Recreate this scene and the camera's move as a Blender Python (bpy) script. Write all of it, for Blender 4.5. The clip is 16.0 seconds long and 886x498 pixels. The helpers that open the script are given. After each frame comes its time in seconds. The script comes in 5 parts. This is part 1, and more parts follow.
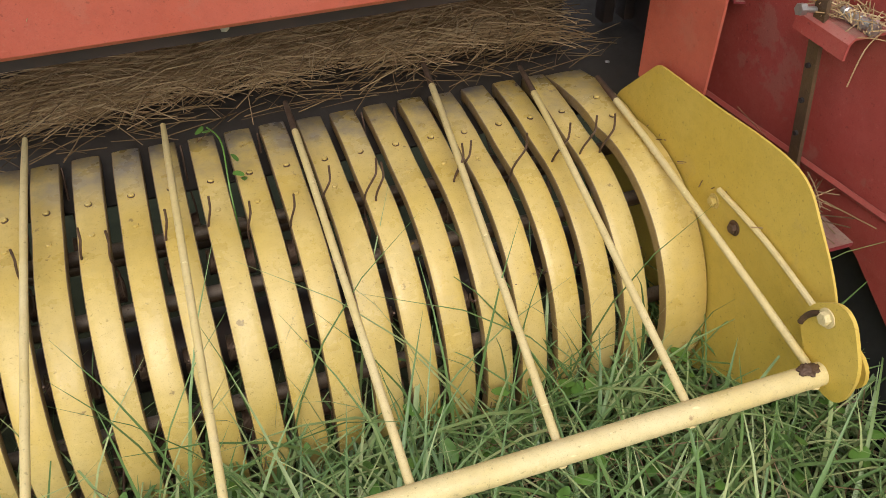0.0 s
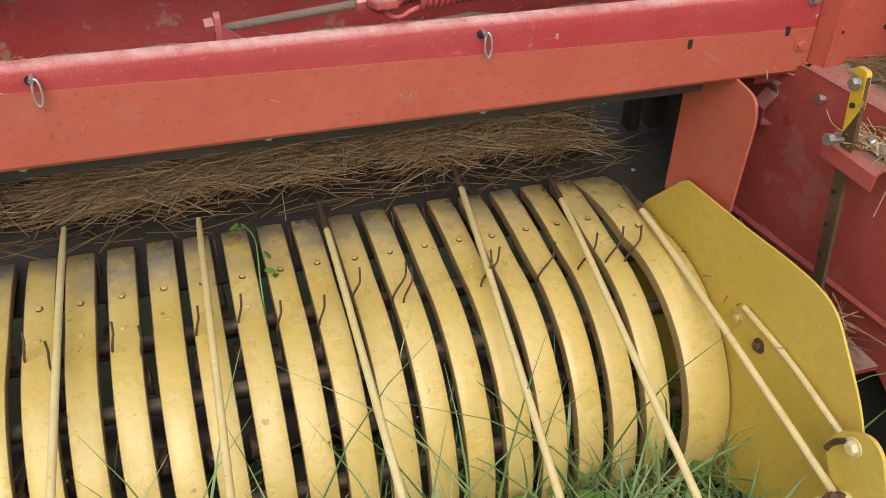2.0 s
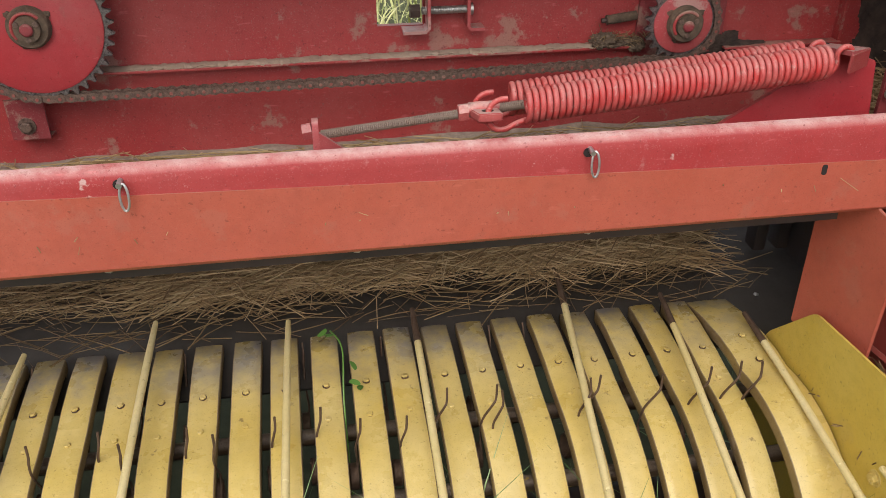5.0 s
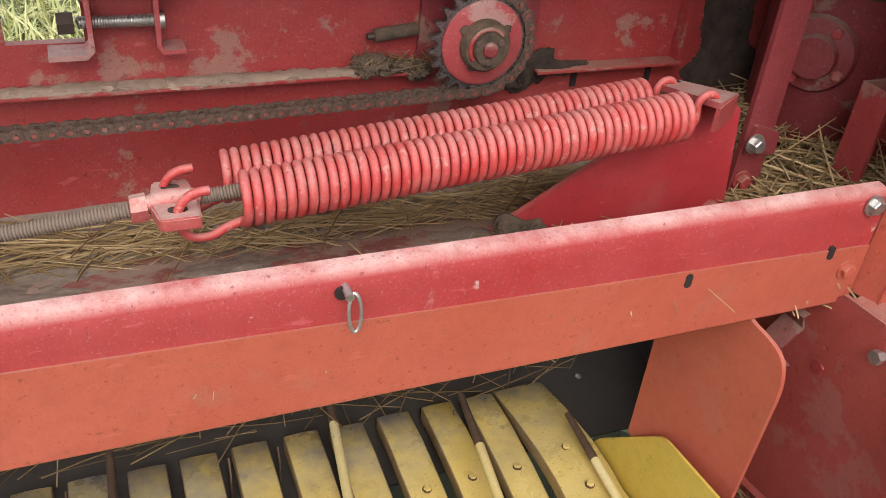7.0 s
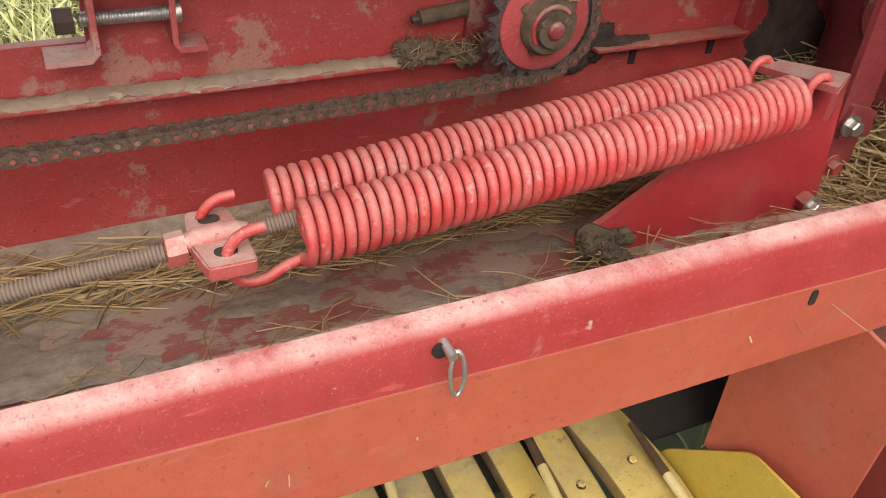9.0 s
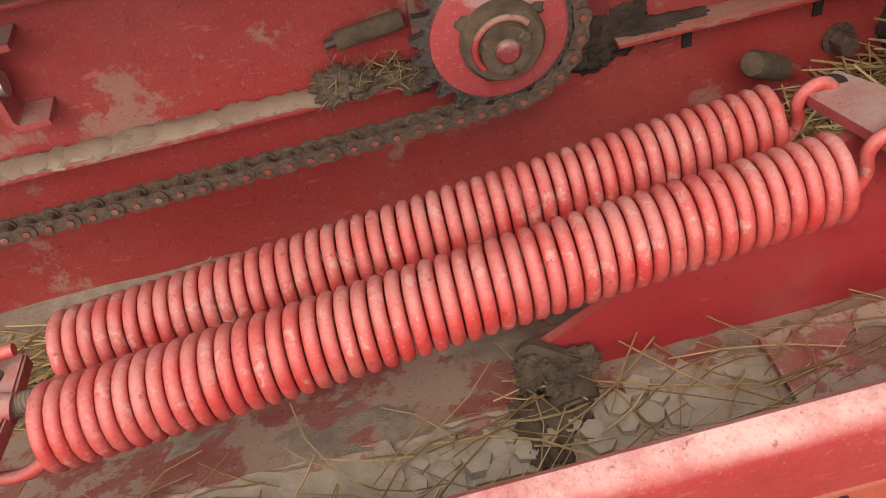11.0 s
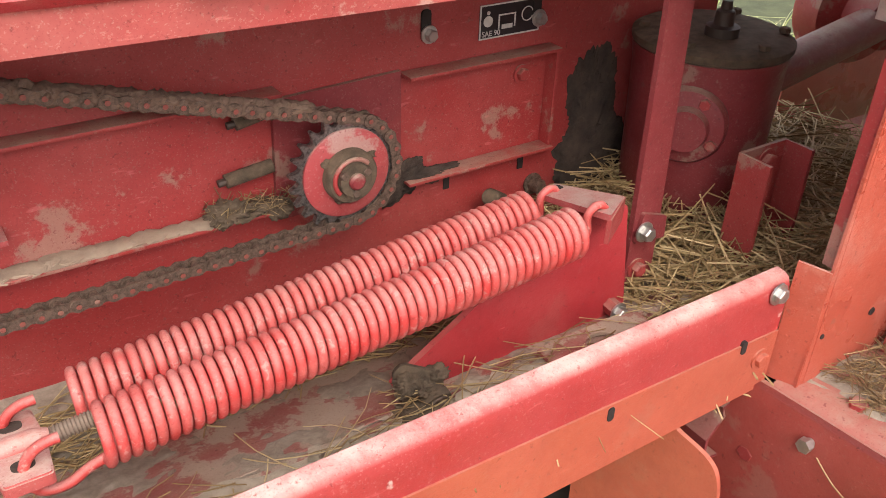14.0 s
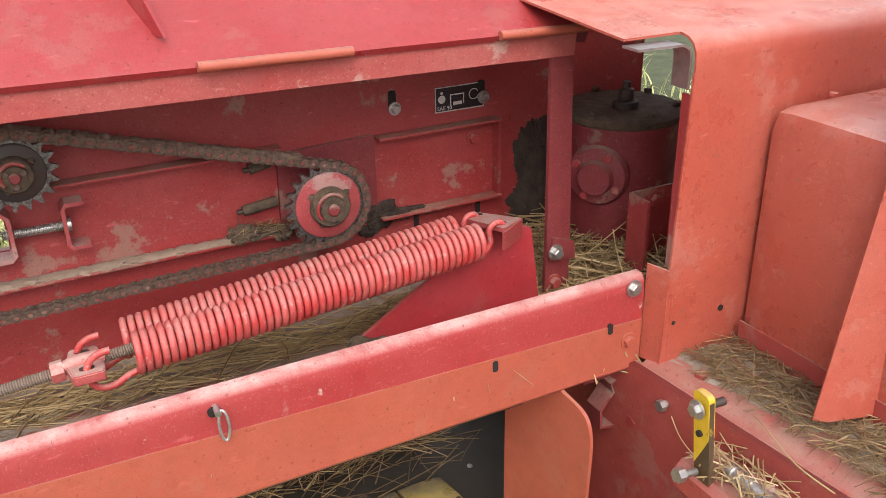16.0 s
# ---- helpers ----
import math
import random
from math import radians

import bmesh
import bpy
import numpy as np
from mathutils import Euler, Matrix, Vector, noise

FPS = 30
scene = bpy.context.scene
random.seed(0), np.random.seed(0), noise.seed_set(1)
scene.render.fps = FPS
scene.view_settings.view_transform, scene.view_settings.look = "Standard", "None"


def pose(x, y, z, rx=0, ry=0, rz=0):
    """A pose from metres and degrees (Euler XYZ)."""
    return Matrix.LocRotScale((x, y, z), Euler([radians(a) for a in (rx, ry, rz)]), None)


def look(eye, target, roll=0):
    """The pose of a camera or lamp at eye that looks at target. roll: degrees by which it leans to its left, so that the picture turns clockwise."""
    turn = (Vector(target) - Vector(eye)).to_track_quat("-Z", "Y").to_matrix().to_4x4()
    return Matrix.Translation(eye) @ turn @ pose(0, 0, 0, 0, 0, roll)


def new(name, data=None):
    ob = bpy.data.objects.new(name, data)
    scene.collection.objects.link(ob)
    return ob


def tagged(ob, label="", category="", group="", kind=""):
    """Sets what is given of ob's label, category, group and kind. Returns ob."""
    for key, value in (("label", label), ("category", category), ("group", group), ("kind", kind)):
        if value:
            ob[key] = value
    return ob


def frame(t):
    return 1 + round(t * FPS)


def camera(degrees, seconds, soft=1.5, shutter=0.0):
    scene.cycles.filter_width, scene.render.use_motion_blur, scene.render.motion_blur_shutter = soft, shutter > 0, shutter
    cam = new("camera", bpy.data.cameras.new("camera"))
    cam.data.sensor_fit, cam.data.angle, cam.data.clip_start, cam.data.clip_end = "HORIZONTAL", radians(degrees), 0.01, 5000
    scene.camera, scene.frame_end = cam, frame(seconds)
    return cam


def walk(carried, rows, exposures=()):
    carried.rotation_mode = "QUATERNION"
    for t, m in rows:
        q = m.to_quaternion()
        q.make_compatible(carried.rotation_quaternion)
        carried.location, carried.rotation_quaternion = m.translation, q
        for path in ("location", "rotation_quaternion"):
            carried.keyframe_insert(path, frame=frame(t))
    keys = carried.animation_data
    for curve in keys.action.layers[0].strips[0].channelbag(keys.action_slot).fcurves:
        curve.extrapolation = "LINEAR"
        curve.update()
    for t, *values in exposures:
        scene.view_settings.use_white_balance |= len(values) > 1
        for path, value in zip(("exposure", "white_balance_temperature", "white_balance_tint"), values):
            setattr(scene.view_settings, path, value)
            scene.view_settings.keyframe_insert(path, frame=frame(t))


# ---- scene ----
cam = camera(54.2, 16.0, soft=0.6)
PATH = [
    (0, (-0.381, -1.076, 1.201), (0.122, 0.36, -0.098), -0.2),
    (0.5, (-0.397, -1.064, 1.207), (0.096, 0.381, -0.085), 0.4),
    (1, (-0.403, -1.054, 1.218), (0.079, 0.415, -0.05), 0.5),
    (1.5, (-0.399, -1.046, 1.253), (0.106, 0.48, 0.064), 1.2),
    (2, (-0.402, -1.048, 1.257), (0.109, 0.491, 0.086), 1.5),
    (2.5, (-0.416, -1.044, 1.267), (0.076, 0.538, 0.145), 1.5),
    (3, (-0.429, -1.037, 1.276), (-0.024, 0.645, 0.274), 0.8),
    (3.5, (-0.433, -1.029, 1.277), (-0.067, 0.698, 0.338), 0.5),
    (3.7, (-0.435, -1.026, 1.277), (-0.075, 0.707, 0.347), 0.6),
    (5.8, (-0.193, -0.872, 1.234), (0.045, 0.809, 0.176), -0.6),
    (6, (-0.149, -0.848, 1.231), (0.095, 0.83, 0.17), -0.8),
    (6.5, (-0.119, -0.729, 1.218), (0.159, 0.93, 0.136), -0.9),
    (6.8, (-0.145, -0.564, 1.204), (0.424, 1.023, 0.126), 4.2),
    (7, (-0.16, -0.5, 1.203), (0.542, 1.014, 0.1), 6.1),
    (7.5, (-0.183, -0.407, 1.19), (0.594, 1.056, 0.068), 6.3),
    (8, (-0.193, -0.366, 1.184), (0.573, 1.061, 0.01), 6.1),
    (8.2, (-0.203, -0.358, 1.183), (0.563, 1.069, 0.009), 5.7),
    (10.3, (-0.037, -0.279, 1.166), (0.525, 1.199, -0.058), 0.0),
    (10.5, (0.028, -0.227, 1.177), (0.416, 1.286, -0.073), -3.7),
    (10.7, (0.076, -0.186, 1.174), (0.353, 1.271, -0.168), -4.3),
    (11, (0.143, -0.176, 1.18), (0.25, 1.254, -0.214), -11.2),
    (11.5, (0.14, -0.16, 1.178), (0.113, 1.285, -0.204), -14.1),
    (12, (0.135, -0.161, 1.177), (0.079, 1.288, -0.201), -14.4),
    (12.5, (0.139, -0.161, 1.185), (0.075, 1.29, -0.19), -13.2),
    (12.8, (0.115, -0.155, 1.188), (0.216, 1.268, -0.214), -7.8),
    (13, (0.099, -0.177, 1.208), (0.408, 1.296, -0.109), -2.6),
    (13.2, (0.037, -0.206, 1.235), (0.629, 1.258, 0.008), 1.8),
    (13.3, (0.033, -0.244, 1.24), (0.657, 1.242, 0.055), 1.6),
    (13.5, (-0.046, -0.27, 1.254), (0.762, 1.152, 0.103), 1.7),
    (14, (-0.112, -0.373, 1.265), (0.846, 1.034, 0.216), 2.0),
    (14.5, (-0.094, -0.529, 1.283), (0.803, 0.964, 0.299), 0.7),
    (15, (-0.11, -0.715, 1.291), (0.794, 0.812, 0.368), 1.3),
    (15.5, (-0.131, -0.731, 1.297), (0.729, 0.828, 0.386), 0.1),
    (16, (-0.125, -0.751, 1.321), (0.699, 0.867, 0.481), -1.1),
]
walk(cam, [(t, look(eye, target, roll)) for t, eye, target, roll in PATH],
     [(0.0, 0.08, 6500, 10), (1.5, 0.12, 6500, 10), (3.5, 0.12, 6400, 10), (6.0, 0.08, 6400, 10), (7.0, 0.38, 6400, 10), (8.0, 0.43, 6600, 10), (10.5, 0.44, 7000, 10),
      (12.5, 0.68, 7100, 10), (14.0, 0.86, 6700, 10), (15.0, 0.62, 6500, 10), (16.0, 0.55, 6400, 10)])

# ---- world and light: thin overcast, soft sun from behind the viewer and above ----
world = bpy.data.worlds.new("overcast_sky")
scene.world = world
world.use_nodes = True
wn, wl = world.node_tree.nodes, world.node_tree.links
sky = wn.new("ShaderNodeTexSky")
sky.sky_type = "NISHITA"
sky.sun_disc = False
sky.sun_elevation, sky.sun_rotation = radians(46), radians(198)
sky.air_density, sky.dust_density, sky.ozone_density = 1.0, 6.0, 1.0
cloud = wn.new("ShaderNodeMix")
cloud.data_type = "RGBA"
cloud.inputs[0].default_value = 0.5
cloud.inputs[7].default_value = (9.5, 9.6, 9.9, 1)
wl.new(sky.outputs[0], cloud.inputs[6])
wl.new(cloud.outputs[2], wn["Background"].inputs[0])
wn["Background"].inputs[1].default_value = 0.15
sun_data = bpy.data.lights.new("sun", "SUN")
sun_data.energy, sun_data.angle, sun_data.color = 1.5, radians(45), (1.0, 0.975, 0.95)
sun = new("sun", sun_data)
sun.matrix_world = look((-0.7, -2.2, 2.35), (0, 0, 0))


# ---- materials ----
def mat(name, build):
    m = bpy.data.materials.new(name)
    m.use_nodes = True
    build(m.node_tree.nodes, m.node_tree.links, m.node_tree.nodes["Principled BSDF"])
    return m


def noise_node(n, l, scale, detail=6.0, rough=0.6, stretch=None):
    tc = n.new("ShaderNodeNewGeometry")
    t = n.new("ShaderNodeTexNoise")
    t.inputs["Scale"].default_value, t.inputs["Detail"].default_value, t.inputs["Roughness"].default_value = scale, detail, rough
    if stretch:
        mp = n.new("ShaderNodeMapping")
        mp.inputs["Scale"].default_value = stretch
        l.new(tc.outputs["Position"], mp.inputs[0])
        l.new(mp.outputs[0], t.inputs["Vector"])
    else:
        l.new(tc.outputs["Position"], t.inputs["Vector"])
    return t.outputs["Fac"]


def ramp(n, l, fac, a, b, lo=(0, 0, 0, 1), hi=(1, 1, 1, 1)):
    r = n.new("ShaderNodeValToRGB")
    r.color_ramp.elements[0].position, r.color_ramp.elements[1].position = a, b
    r.color_ramp.elements[0].color, r.color_ramp.elements[1].color = lo, hi
    l.new(fac, r.inputs[0])
    return r.outputs[0]


def mix(n, l, fac, a, b, kind="MIX"):
    m = n.new("ShaderNodeMix")
    m.data_type, m.blend_type = "RGBA", kind
    if isinstance(fac, float):
        m.inputs[0].default_value = fac
    else:
        l.new(fac, m.inputs[0])
    for i, v in ((6, a), (7, b)):
        if isinstance(v, tuple):
            m.inputs[i].default_value = (*v, 1)
        else:
            l.new(v, m.inputs[i])
    return m.outputs[2]


def mul(n, l, a, b):
    m = n.new("ShaderNodeMath")
    m.operation = "MULTIPLY"
    for i, v in ((0, a), (1, b)):
        if isinstance(v, float):
            m.inputs[i].default_value = v
        else:
            l.new(v, m.inputs[i])
    return m.outputs[0]


def facing_up(n, l, lo, hi):
    """Mask of the faces that look up, for settled dust and paler tops."""
    g = n.new("ShaderNodeNewGeometry")
    s = n.new("ShaderNodeSeparateXYZ")
    l.new(g.outputs["Normal"], s.inputs[0])
    return ramp(n, l, s.outputs[2], lo, hi)


def bump(n, l, p, fac, strength, dist=0.002):
    b = n.new("ShaderNodeBump")
    b.inputs["Strength"].default_value, b.inputs["Distance"].default_value = strength, dist
    l.new(fac, b.inputs["Height"])
    l.new(b.outputs[0], p.inputs["Normal"])


def paint(name, base, fade, dust=(0.30, 0.235, 0.18), dusty=0.5, top=0.8, spots=0.45, rough=0.5, scratch=0.35, chip=(0.16, 0.10, 0.08), fine=1.0, wear=0.0, edge=0.35, relief=0.4, cover=0.58):
    """Weathered machine paint: faded clouds, settled dust, scuffs and small chips."""
    def build(n, l, p):
        c = mix(n, l, ramp(n, l, noise_node(n, l, 6 * fine, 8), 0.35, 0.7), base, fade)
        c = mix(n, l, mul(n, l, ramp(n, l, noise_node(n, l, 60, 5), 0.45, 0.75), 0.35), c, tuple(v * 0.72 for v in base))
        d1 = mul(n, l, ramp(n, l, noise_node(n, l, 10 * fine, 10, 0.68), cover, cover + 0.035), dusty)
        c = mix(n, l, d1, c, dust)
        d2 = mul(n, l, mul(n, l, facing_up(n, l, edge, 0.95), ramp(n, l, noise_node(n, l, 25, 8, 0.7), 0.25, 0.6)), top)
        c = mix(n, l, d2, c, dust)
        s1 = mul(n, l, ramp(n, l, noise_node(n, l, 130, 3, 0.5, (0.25, 1, 1)), 0.68, 0.74), scratch)
        c = mix(n, l, s1, c, tuple(min(1, v * 1.5 + 0.08) for v in fade))
        s2 = mul(n, l, ramp(n, l, noise_node(n, l, 38, 4, 0.55), 0.69, 0.73), spots)
        c = mix(n, l, s2, c, chip)
        s3 = mul(n, l, ramp(n, l, noise_node(n, l, 260, 3, 0.6), 0.62, 0.70), 0.35 * dusty + 0.05)
        c = mix(n, l, s3, c, tuple(min(1, v * 1.25) for v in dust))
        s4 = mul(n, l, ramp(n, l, noise_node(n, l, 170, 3, 0.6), 0.64, 0.70), 0.6)
        c = mix(n, l, s4, c, tuple(v * 0.45 for v in base))
        s5 = mul(n, l, ramp(n, l, noise_node(n, l, 520, 2, 0.5), 0.58, 0.66), 0.30)
        c = mix(n, l, s5, c, tuple(v * 0.6 for v in base))
        s6 = mul(n, l, ramp(n, l, noise_node(n, l, 430, 2, 0.5), 0.62, 0.70), 0.05 + 0.22 * dusty)
        c = mix(n, l, s6, c, tuple(min(1, v * 1.35) for v in dust))
        if wear:
            # paint rubbed to grey metal where the hay slides over the rear of the bands
            g = n.new("ShaderNodeNewGeometry")
            sp = n.new("ShaderNodeSeparateXYZ")
            l.new(g.outputs["Position"], sp.inputs[0])
            w = mul(n, l, mul(n, l, ramp(n, l, sp.outputs[1], 0.15, 0.27), ramp(n, l, noise_node(n, l, 7, 6, 0.7), 0.42, 0.62)), wear)
            c = mix(n, l, w, c, (0.19, 0.18, 0.18))
        l.new(c, p.inputs["Base Color"])
        l.new(ramp(n, l, noise_node(n, l, 18, 6), 0.3, 0.8, (rough - 0.12,) * 3 + (1,), (min(1, rough + 0.25),) * 3 + (1,)), p.inputs["Roughness"])
        bump(n, l, p, noise_node(n, l, 150, 10, 0.78), relief, 0.002)
    return mat(name, build)


RED = paint("old_red_paint", (0.30, 0.028, 0.029), (0.33, 0.058, 0.054), dusty=0.5, top=0.75)
RED_DULL = paint("dull_dark_red_paint", (0.19, 0.022, 0.027), (0.23, 0.040, 0.043), dusty=0.5, top=0.8)
RED_DUST = paint("dusty_red_paint", (0.34, 0.042, 0.047), (0.38, 0.095, 0.092), dust=(0.38, 0.30, 0.26), dusty=0.55, top=0.8, spots=0.3)
BEAM_RED = paint("chalky_beam_red", (0.35, 0.032, 0.033), (0.37, 0.056, 0.053), dust=(0.60, 0.43, 0.385), dusty=0.22, top=0.78, spots=0.8, chip=(0.56, 0.40, 0.36), edge=0.3)
SPRING_RED = paint("spring_red_paint", (0.47, 0.034, 0.032), (0.46, 0.11, 0.098), dust=(0.50, 0.34, 0.30), dusty=0.42, top=0.42, spots=0.3, rough=0.46, fine=7.0, edge=0.2)
YOKE_RED = paint("chalky_yoke_red", (0.42, 0.06, 0.058), (0.46, 0.14, 0.125), dust=(0.56, 0.44, 0.38), dusty=0.5, top=0.9, spots=0.3, edge=0.2)
WING_RED = paint("worn_frame_red", (0.32, 0.048, 0.040), (0.35, 0.075, 0.060), dusty=0.22, top=0.6, spots=0.35, rough=0.45)
DISC_RED = paint("smooth_disc_red", (0.36, 0.026, 0.034), (0.40, 0.060, 0.064), dusty=0.08, top=0.3, spots=0.2, rough=0.45)
PIN_RED = paint("dull_pin_red", (0.24, 0.05, 0.04), (0.26, 0.09, 0.07), dusty=0.5, top=0.5, spots=0.3)
ORANGE = paint("orange_red_paint", (0.40, 0.086, 0.052), (0.44, 0.105, 0.066), dusty=0.10, top=0.4, spots=0.12, rough=0.45, scratch=0.15)
# dust is a pale orange-pink tint here, strongest on faces that look up
ORANGE_D = paint("weathered_orange_paint", (0.42, 0.082, 0.052), (0.46, 0.12, 0.085), dust=(0.58, 0.34, 0.28), dusty=0.16, top=0.55, spots=0.4, rough=0.32)
FLOOR_RED = paint("floor_red_paint", (0.24, 0.028, 0.032), (0.27, 0.07, 0.06), dust=(0.34, 0.27, 0.21), dusty=0.85, top=0.35, spots=0.5, fine=2.2, cover=0.47)
RUST_BAR = paint("rusty_bar", (0.065, 0.038, 0.022), (0.12, 0.075, 0.035), dusty=0.2, spots=0.8, chip=(0.45, 0.28, 0.03))
BAND_EDGE = paint("rusty_band_edge", (0.15, 0.095, 0.035), (0.24, 0.165, 0.055), dusty=0.2, spots=0.8, chip=(0.05, 0.03, 0.018))
HOOD_RED = paint("glossy_hood_red", (0.31, 0.020, 0.024), (0.34, 0.036, 0.040), dusty=0.10, top=0.08, spots=0.3, rough=0.38)
YELLOW = paint("worn_yellow_paint", (0.53, 0.385, 0.095), (0.60, 0.47, 0.185), dust=(0.44, 0.37, 0.20), dusty=0.14, top=0.06, spots=0.6, rough=0.30, scratch=0.15, chip=(0.10, 0.06, 0.03), wear=0.95, relief=0.2)
YELLOW_P = paint("plain_yellow_paint", (0.56, 0.395, 0.058), (0.61, 0.45, 0.09), dusty=0.10, top=0.06, spots=0.3, rough=0.42, scratch=0.1, chip=(0.12, 0.07, 0.03), relief=0.2)
CREAM = paint("pale_yellow_rod_paint", (0.62, 0.50, 0.21), (0.68, 0.58, 0.32), dusty=0.15, top=0.1, spots=0.6, rough=0.36, chip=(0.2, 0.09, 0.05), relief=0.2)


def metal(name, base, rough, metallic=0.8, grime=(0.07, 0.05, 0.035), amount=0.6, scale=30):
    def build(n, l, p):
        f = mul(n, l, ramp(n, l, noise_node(n, l, scale, 8, 0.7), 0.4, 0.65), amount)
        l.new(mix(n, l, f, base, grime), p.inputs["Base Color"])
        l.new(ramp(n, l, f, 0.0, 1.0, (rough,) * 3 + (1,), (0.85,) * 3 + (1,)), p.inputs["Roughness"])
        p.inputs["Metallic"].default_value = metallic
        bump(n, l, p, noise_node(n, l, 150, 4), 0.3, 0.001)
    return mat(name, build)


STEEL = metal("zinc_steel", (0.55, 0.54, 0.52), 0.35, 0.9, amount=0.4)
CHAIN_M = metal("greasy_chain_steel", (0.17, 0.115, 0.09), 0.42, 0.45, (0.055, 0.037, 0.027), 0.85, 140)
TOOTH = metal("bare_tooth_steel", (0.30, 0.28, 0.27), 0.28, 0.9, (0.02, 0.016, 0.012), 0.85, 160)
DARK = metal("dark_worn_steel", (0.055, 0.045, 0.042), 0.45, 0.5, (0.10, 0.065, 0.05), 0.6, 12)
TINE_M = metal("rusty_tine_steel", (0.13, 0.08, 0.05), 0.5, 0.4, (0.06, 0.036, 0.024), 0.6, 50)
PLATE_D = metal("polished_deck_steel", (0.066, 0.058, 0.050), 0.42, 0.3, (0.050, 0.042, 0.036), 0.7, 6)


def soil(name, base, light, scale=20):
    def build(n, l, p):
        c = mix(n, l, ramp(n, l, noise_node(n, l, scale, 10, 0.7), 0.3, 0.7), base, light)
        h = noise_node(n, l, scale * 4, 8, 0.75)
        l.new(c, p.inputs["Base Color"])
        p.inputs["Roughness"].default_value = 0.95
        bump(n, l, p, h, 0.6, 0.004)
    return mat(name, build)


MUD = soil("cracked_dry_mud", (0.31, 0.255, 0.195), (0.46, 0.39, 0.31), 60)
GRIME = soil("greasy_brown_dirt", (0.045, 0.031, 0.020), (0.15, 0.105, 0.070), 60)
OILY = soil("black_oily_dirt", (0.022, 0.015, 0.012), (0.075, 0.05, 0.038), 40)
CHAIN_DIRT = soil("brown_chain_dirt", (0.10, 0.062, 0.044), (0.23, 0.15, 0.11), 90)
DUST = soil("pale_settled_dust", (0.27, 0.20, 0.15), (0.36, 0.28, 0.21), 40)
LEDGE_DIRT = soil("grey_ledge_dirt", (0.20, 0.158, 0.120), (0.37, 0.305, 0.245), 90)
GROUND_M = soil("grassy_soil", (0.045, 0.05, 0.022), (0.09, 0.10, 0.045), 9)


def strands(name, a, b, c3, rough=0.6, thin=0.0):
    """Colour varies from stalk to stalk."""
    def build(n, l, p):
        g = n.new("ShaderNodeNewGeometry")
        r = n.new("ShaderNodeValToRGB")
        r.color_ramp.elements[0].color, r.color_ramp.elements[1].color = (*a, 1), (*b, 1)
        e = r.color_ramp.elements.new(0.55)
        e.color = (*c3, 1)
        l.new(g.outputs["Random Per Island"], r.inputs[0])
        l.new(mix(n, l, mul(n, l, noise_node(n, l, 40, 4), 0.4), r.outputs[0], tuple(v * 0.5 for v in a)), p.inputs["Base Color"])
        p.inputs["Roughness"].default_value = rough
    return mat(name, build)


HAY = strands("dry_hay", (0.24, 0.15, 0.065), (0.62, 0.48, 0.27), (0.42, 0.30, 0.145))
DECK_HAY = strands("brown_deck_hay", (0.17, 0.10, 0.045), (0.66, 0.50, 0.29), (0.38, 0.26, 0.13))
HAY_OLD = strands("old_brown_hay", (0.12, 0.075, 0.035), (0.36, 0.25, 0.12), (0.23, 0.15, 0.07))
GRASS = strands("green_grass", (0.085, 0.165, 0.045), (0.40, 0.45, 0.20), (0.17, 0.28, 0.09), 0.38)
# far meadow: base colours raised to carry the glare of daylight
SUNLIT_GRASS = strands("sunlit_meadow_grass", (0.30, 0.34, 0.10), (0.78, 0.74, 0.40), (0.56, 0.56, 0.24), 0.6)
WEED = strands("weed_leaf", (0.09, 0.20, 0.03), (0.14, 0.28, 0.05), (0.11, 0.24, 0.04), 0.45)


def plain(name, c, rough=0.6):
    def build(n, l, p):
        l.new(mix(n, l, ramp(n, l, noise_node(n, l, 70, 6), 0.4, 0.7), c, tuple(v * 0.75 for v in c)), p.inputs["Base Color"])
        p.inputs["Roughness"].default_value = rough
    return mat(name, build)


RUBBER = plain("black_rubber", (0.02, 0.02, 0.02), 0.8)
LABEL_B = plain("black_label_film", (0.025, 0.02, 0.022), 0.4)
LABEL_W = plain("white_label_print", (0.62, 0.58, 0.55), 0.5)
LEVER_Y = paint("chipped_lever_yellow", (0.70, 0.45, 0.02), (0.72, 0.50, 0.04), dusty=0.3, spots=0.9, chip=(0.09, 0.045, 0.02))
SHAFT_B = plain("dark_opening", (0.02, 0.014, 0.013), 0.9)


# ---- mesh helpers ----
def box(bm, x0, x1, y0, y1, z0, z1, bev=0.0):
    m = Matrix.LocRotScale(((x0 + x1) / 2, (y0 + y1) / 2, (z0 + z1) / 2), None, (x1 - x0, y1 - y0, z1 - z0))
    g = bmesh.ops.create_cube(bm, size=1, matrix=m)
    if bev:
        es = list({e for v in g["verts"] for e in v.link_edges})
        bmesh.ops.bevel(bm, geom=es, offset=bev, segments=2, affect="EDGES", profile=0.6)


def prism(bm, pts, axis, a, b):
    """A closed outline pushed from a to b along an axis (0 x, 1 y, 2 z); pts are the two other coordinates in order."""
    def at(p, v):
        return {0: (v, p[0], p[1]), 1: (p[0], v, p[1]), 2: (p[0], p[1], v)}[axis]
    lo = [bm.verts.new(at(p, a)) for p in pts]
    hi = [bm.verts.new(at(p, b)) for p in pts]
    n = len(pts)
    faces = [bm.faces.new(lo[::-1]), bm.faces.new(hi)]
    faces += [bm.faces.new((lo[i], lo[(i + 1) % n], hi[(i + 1) % n], hi[i])) for i in range(n)]
    bmesh.ops.recalc_face_normals(bm, faces=faces)


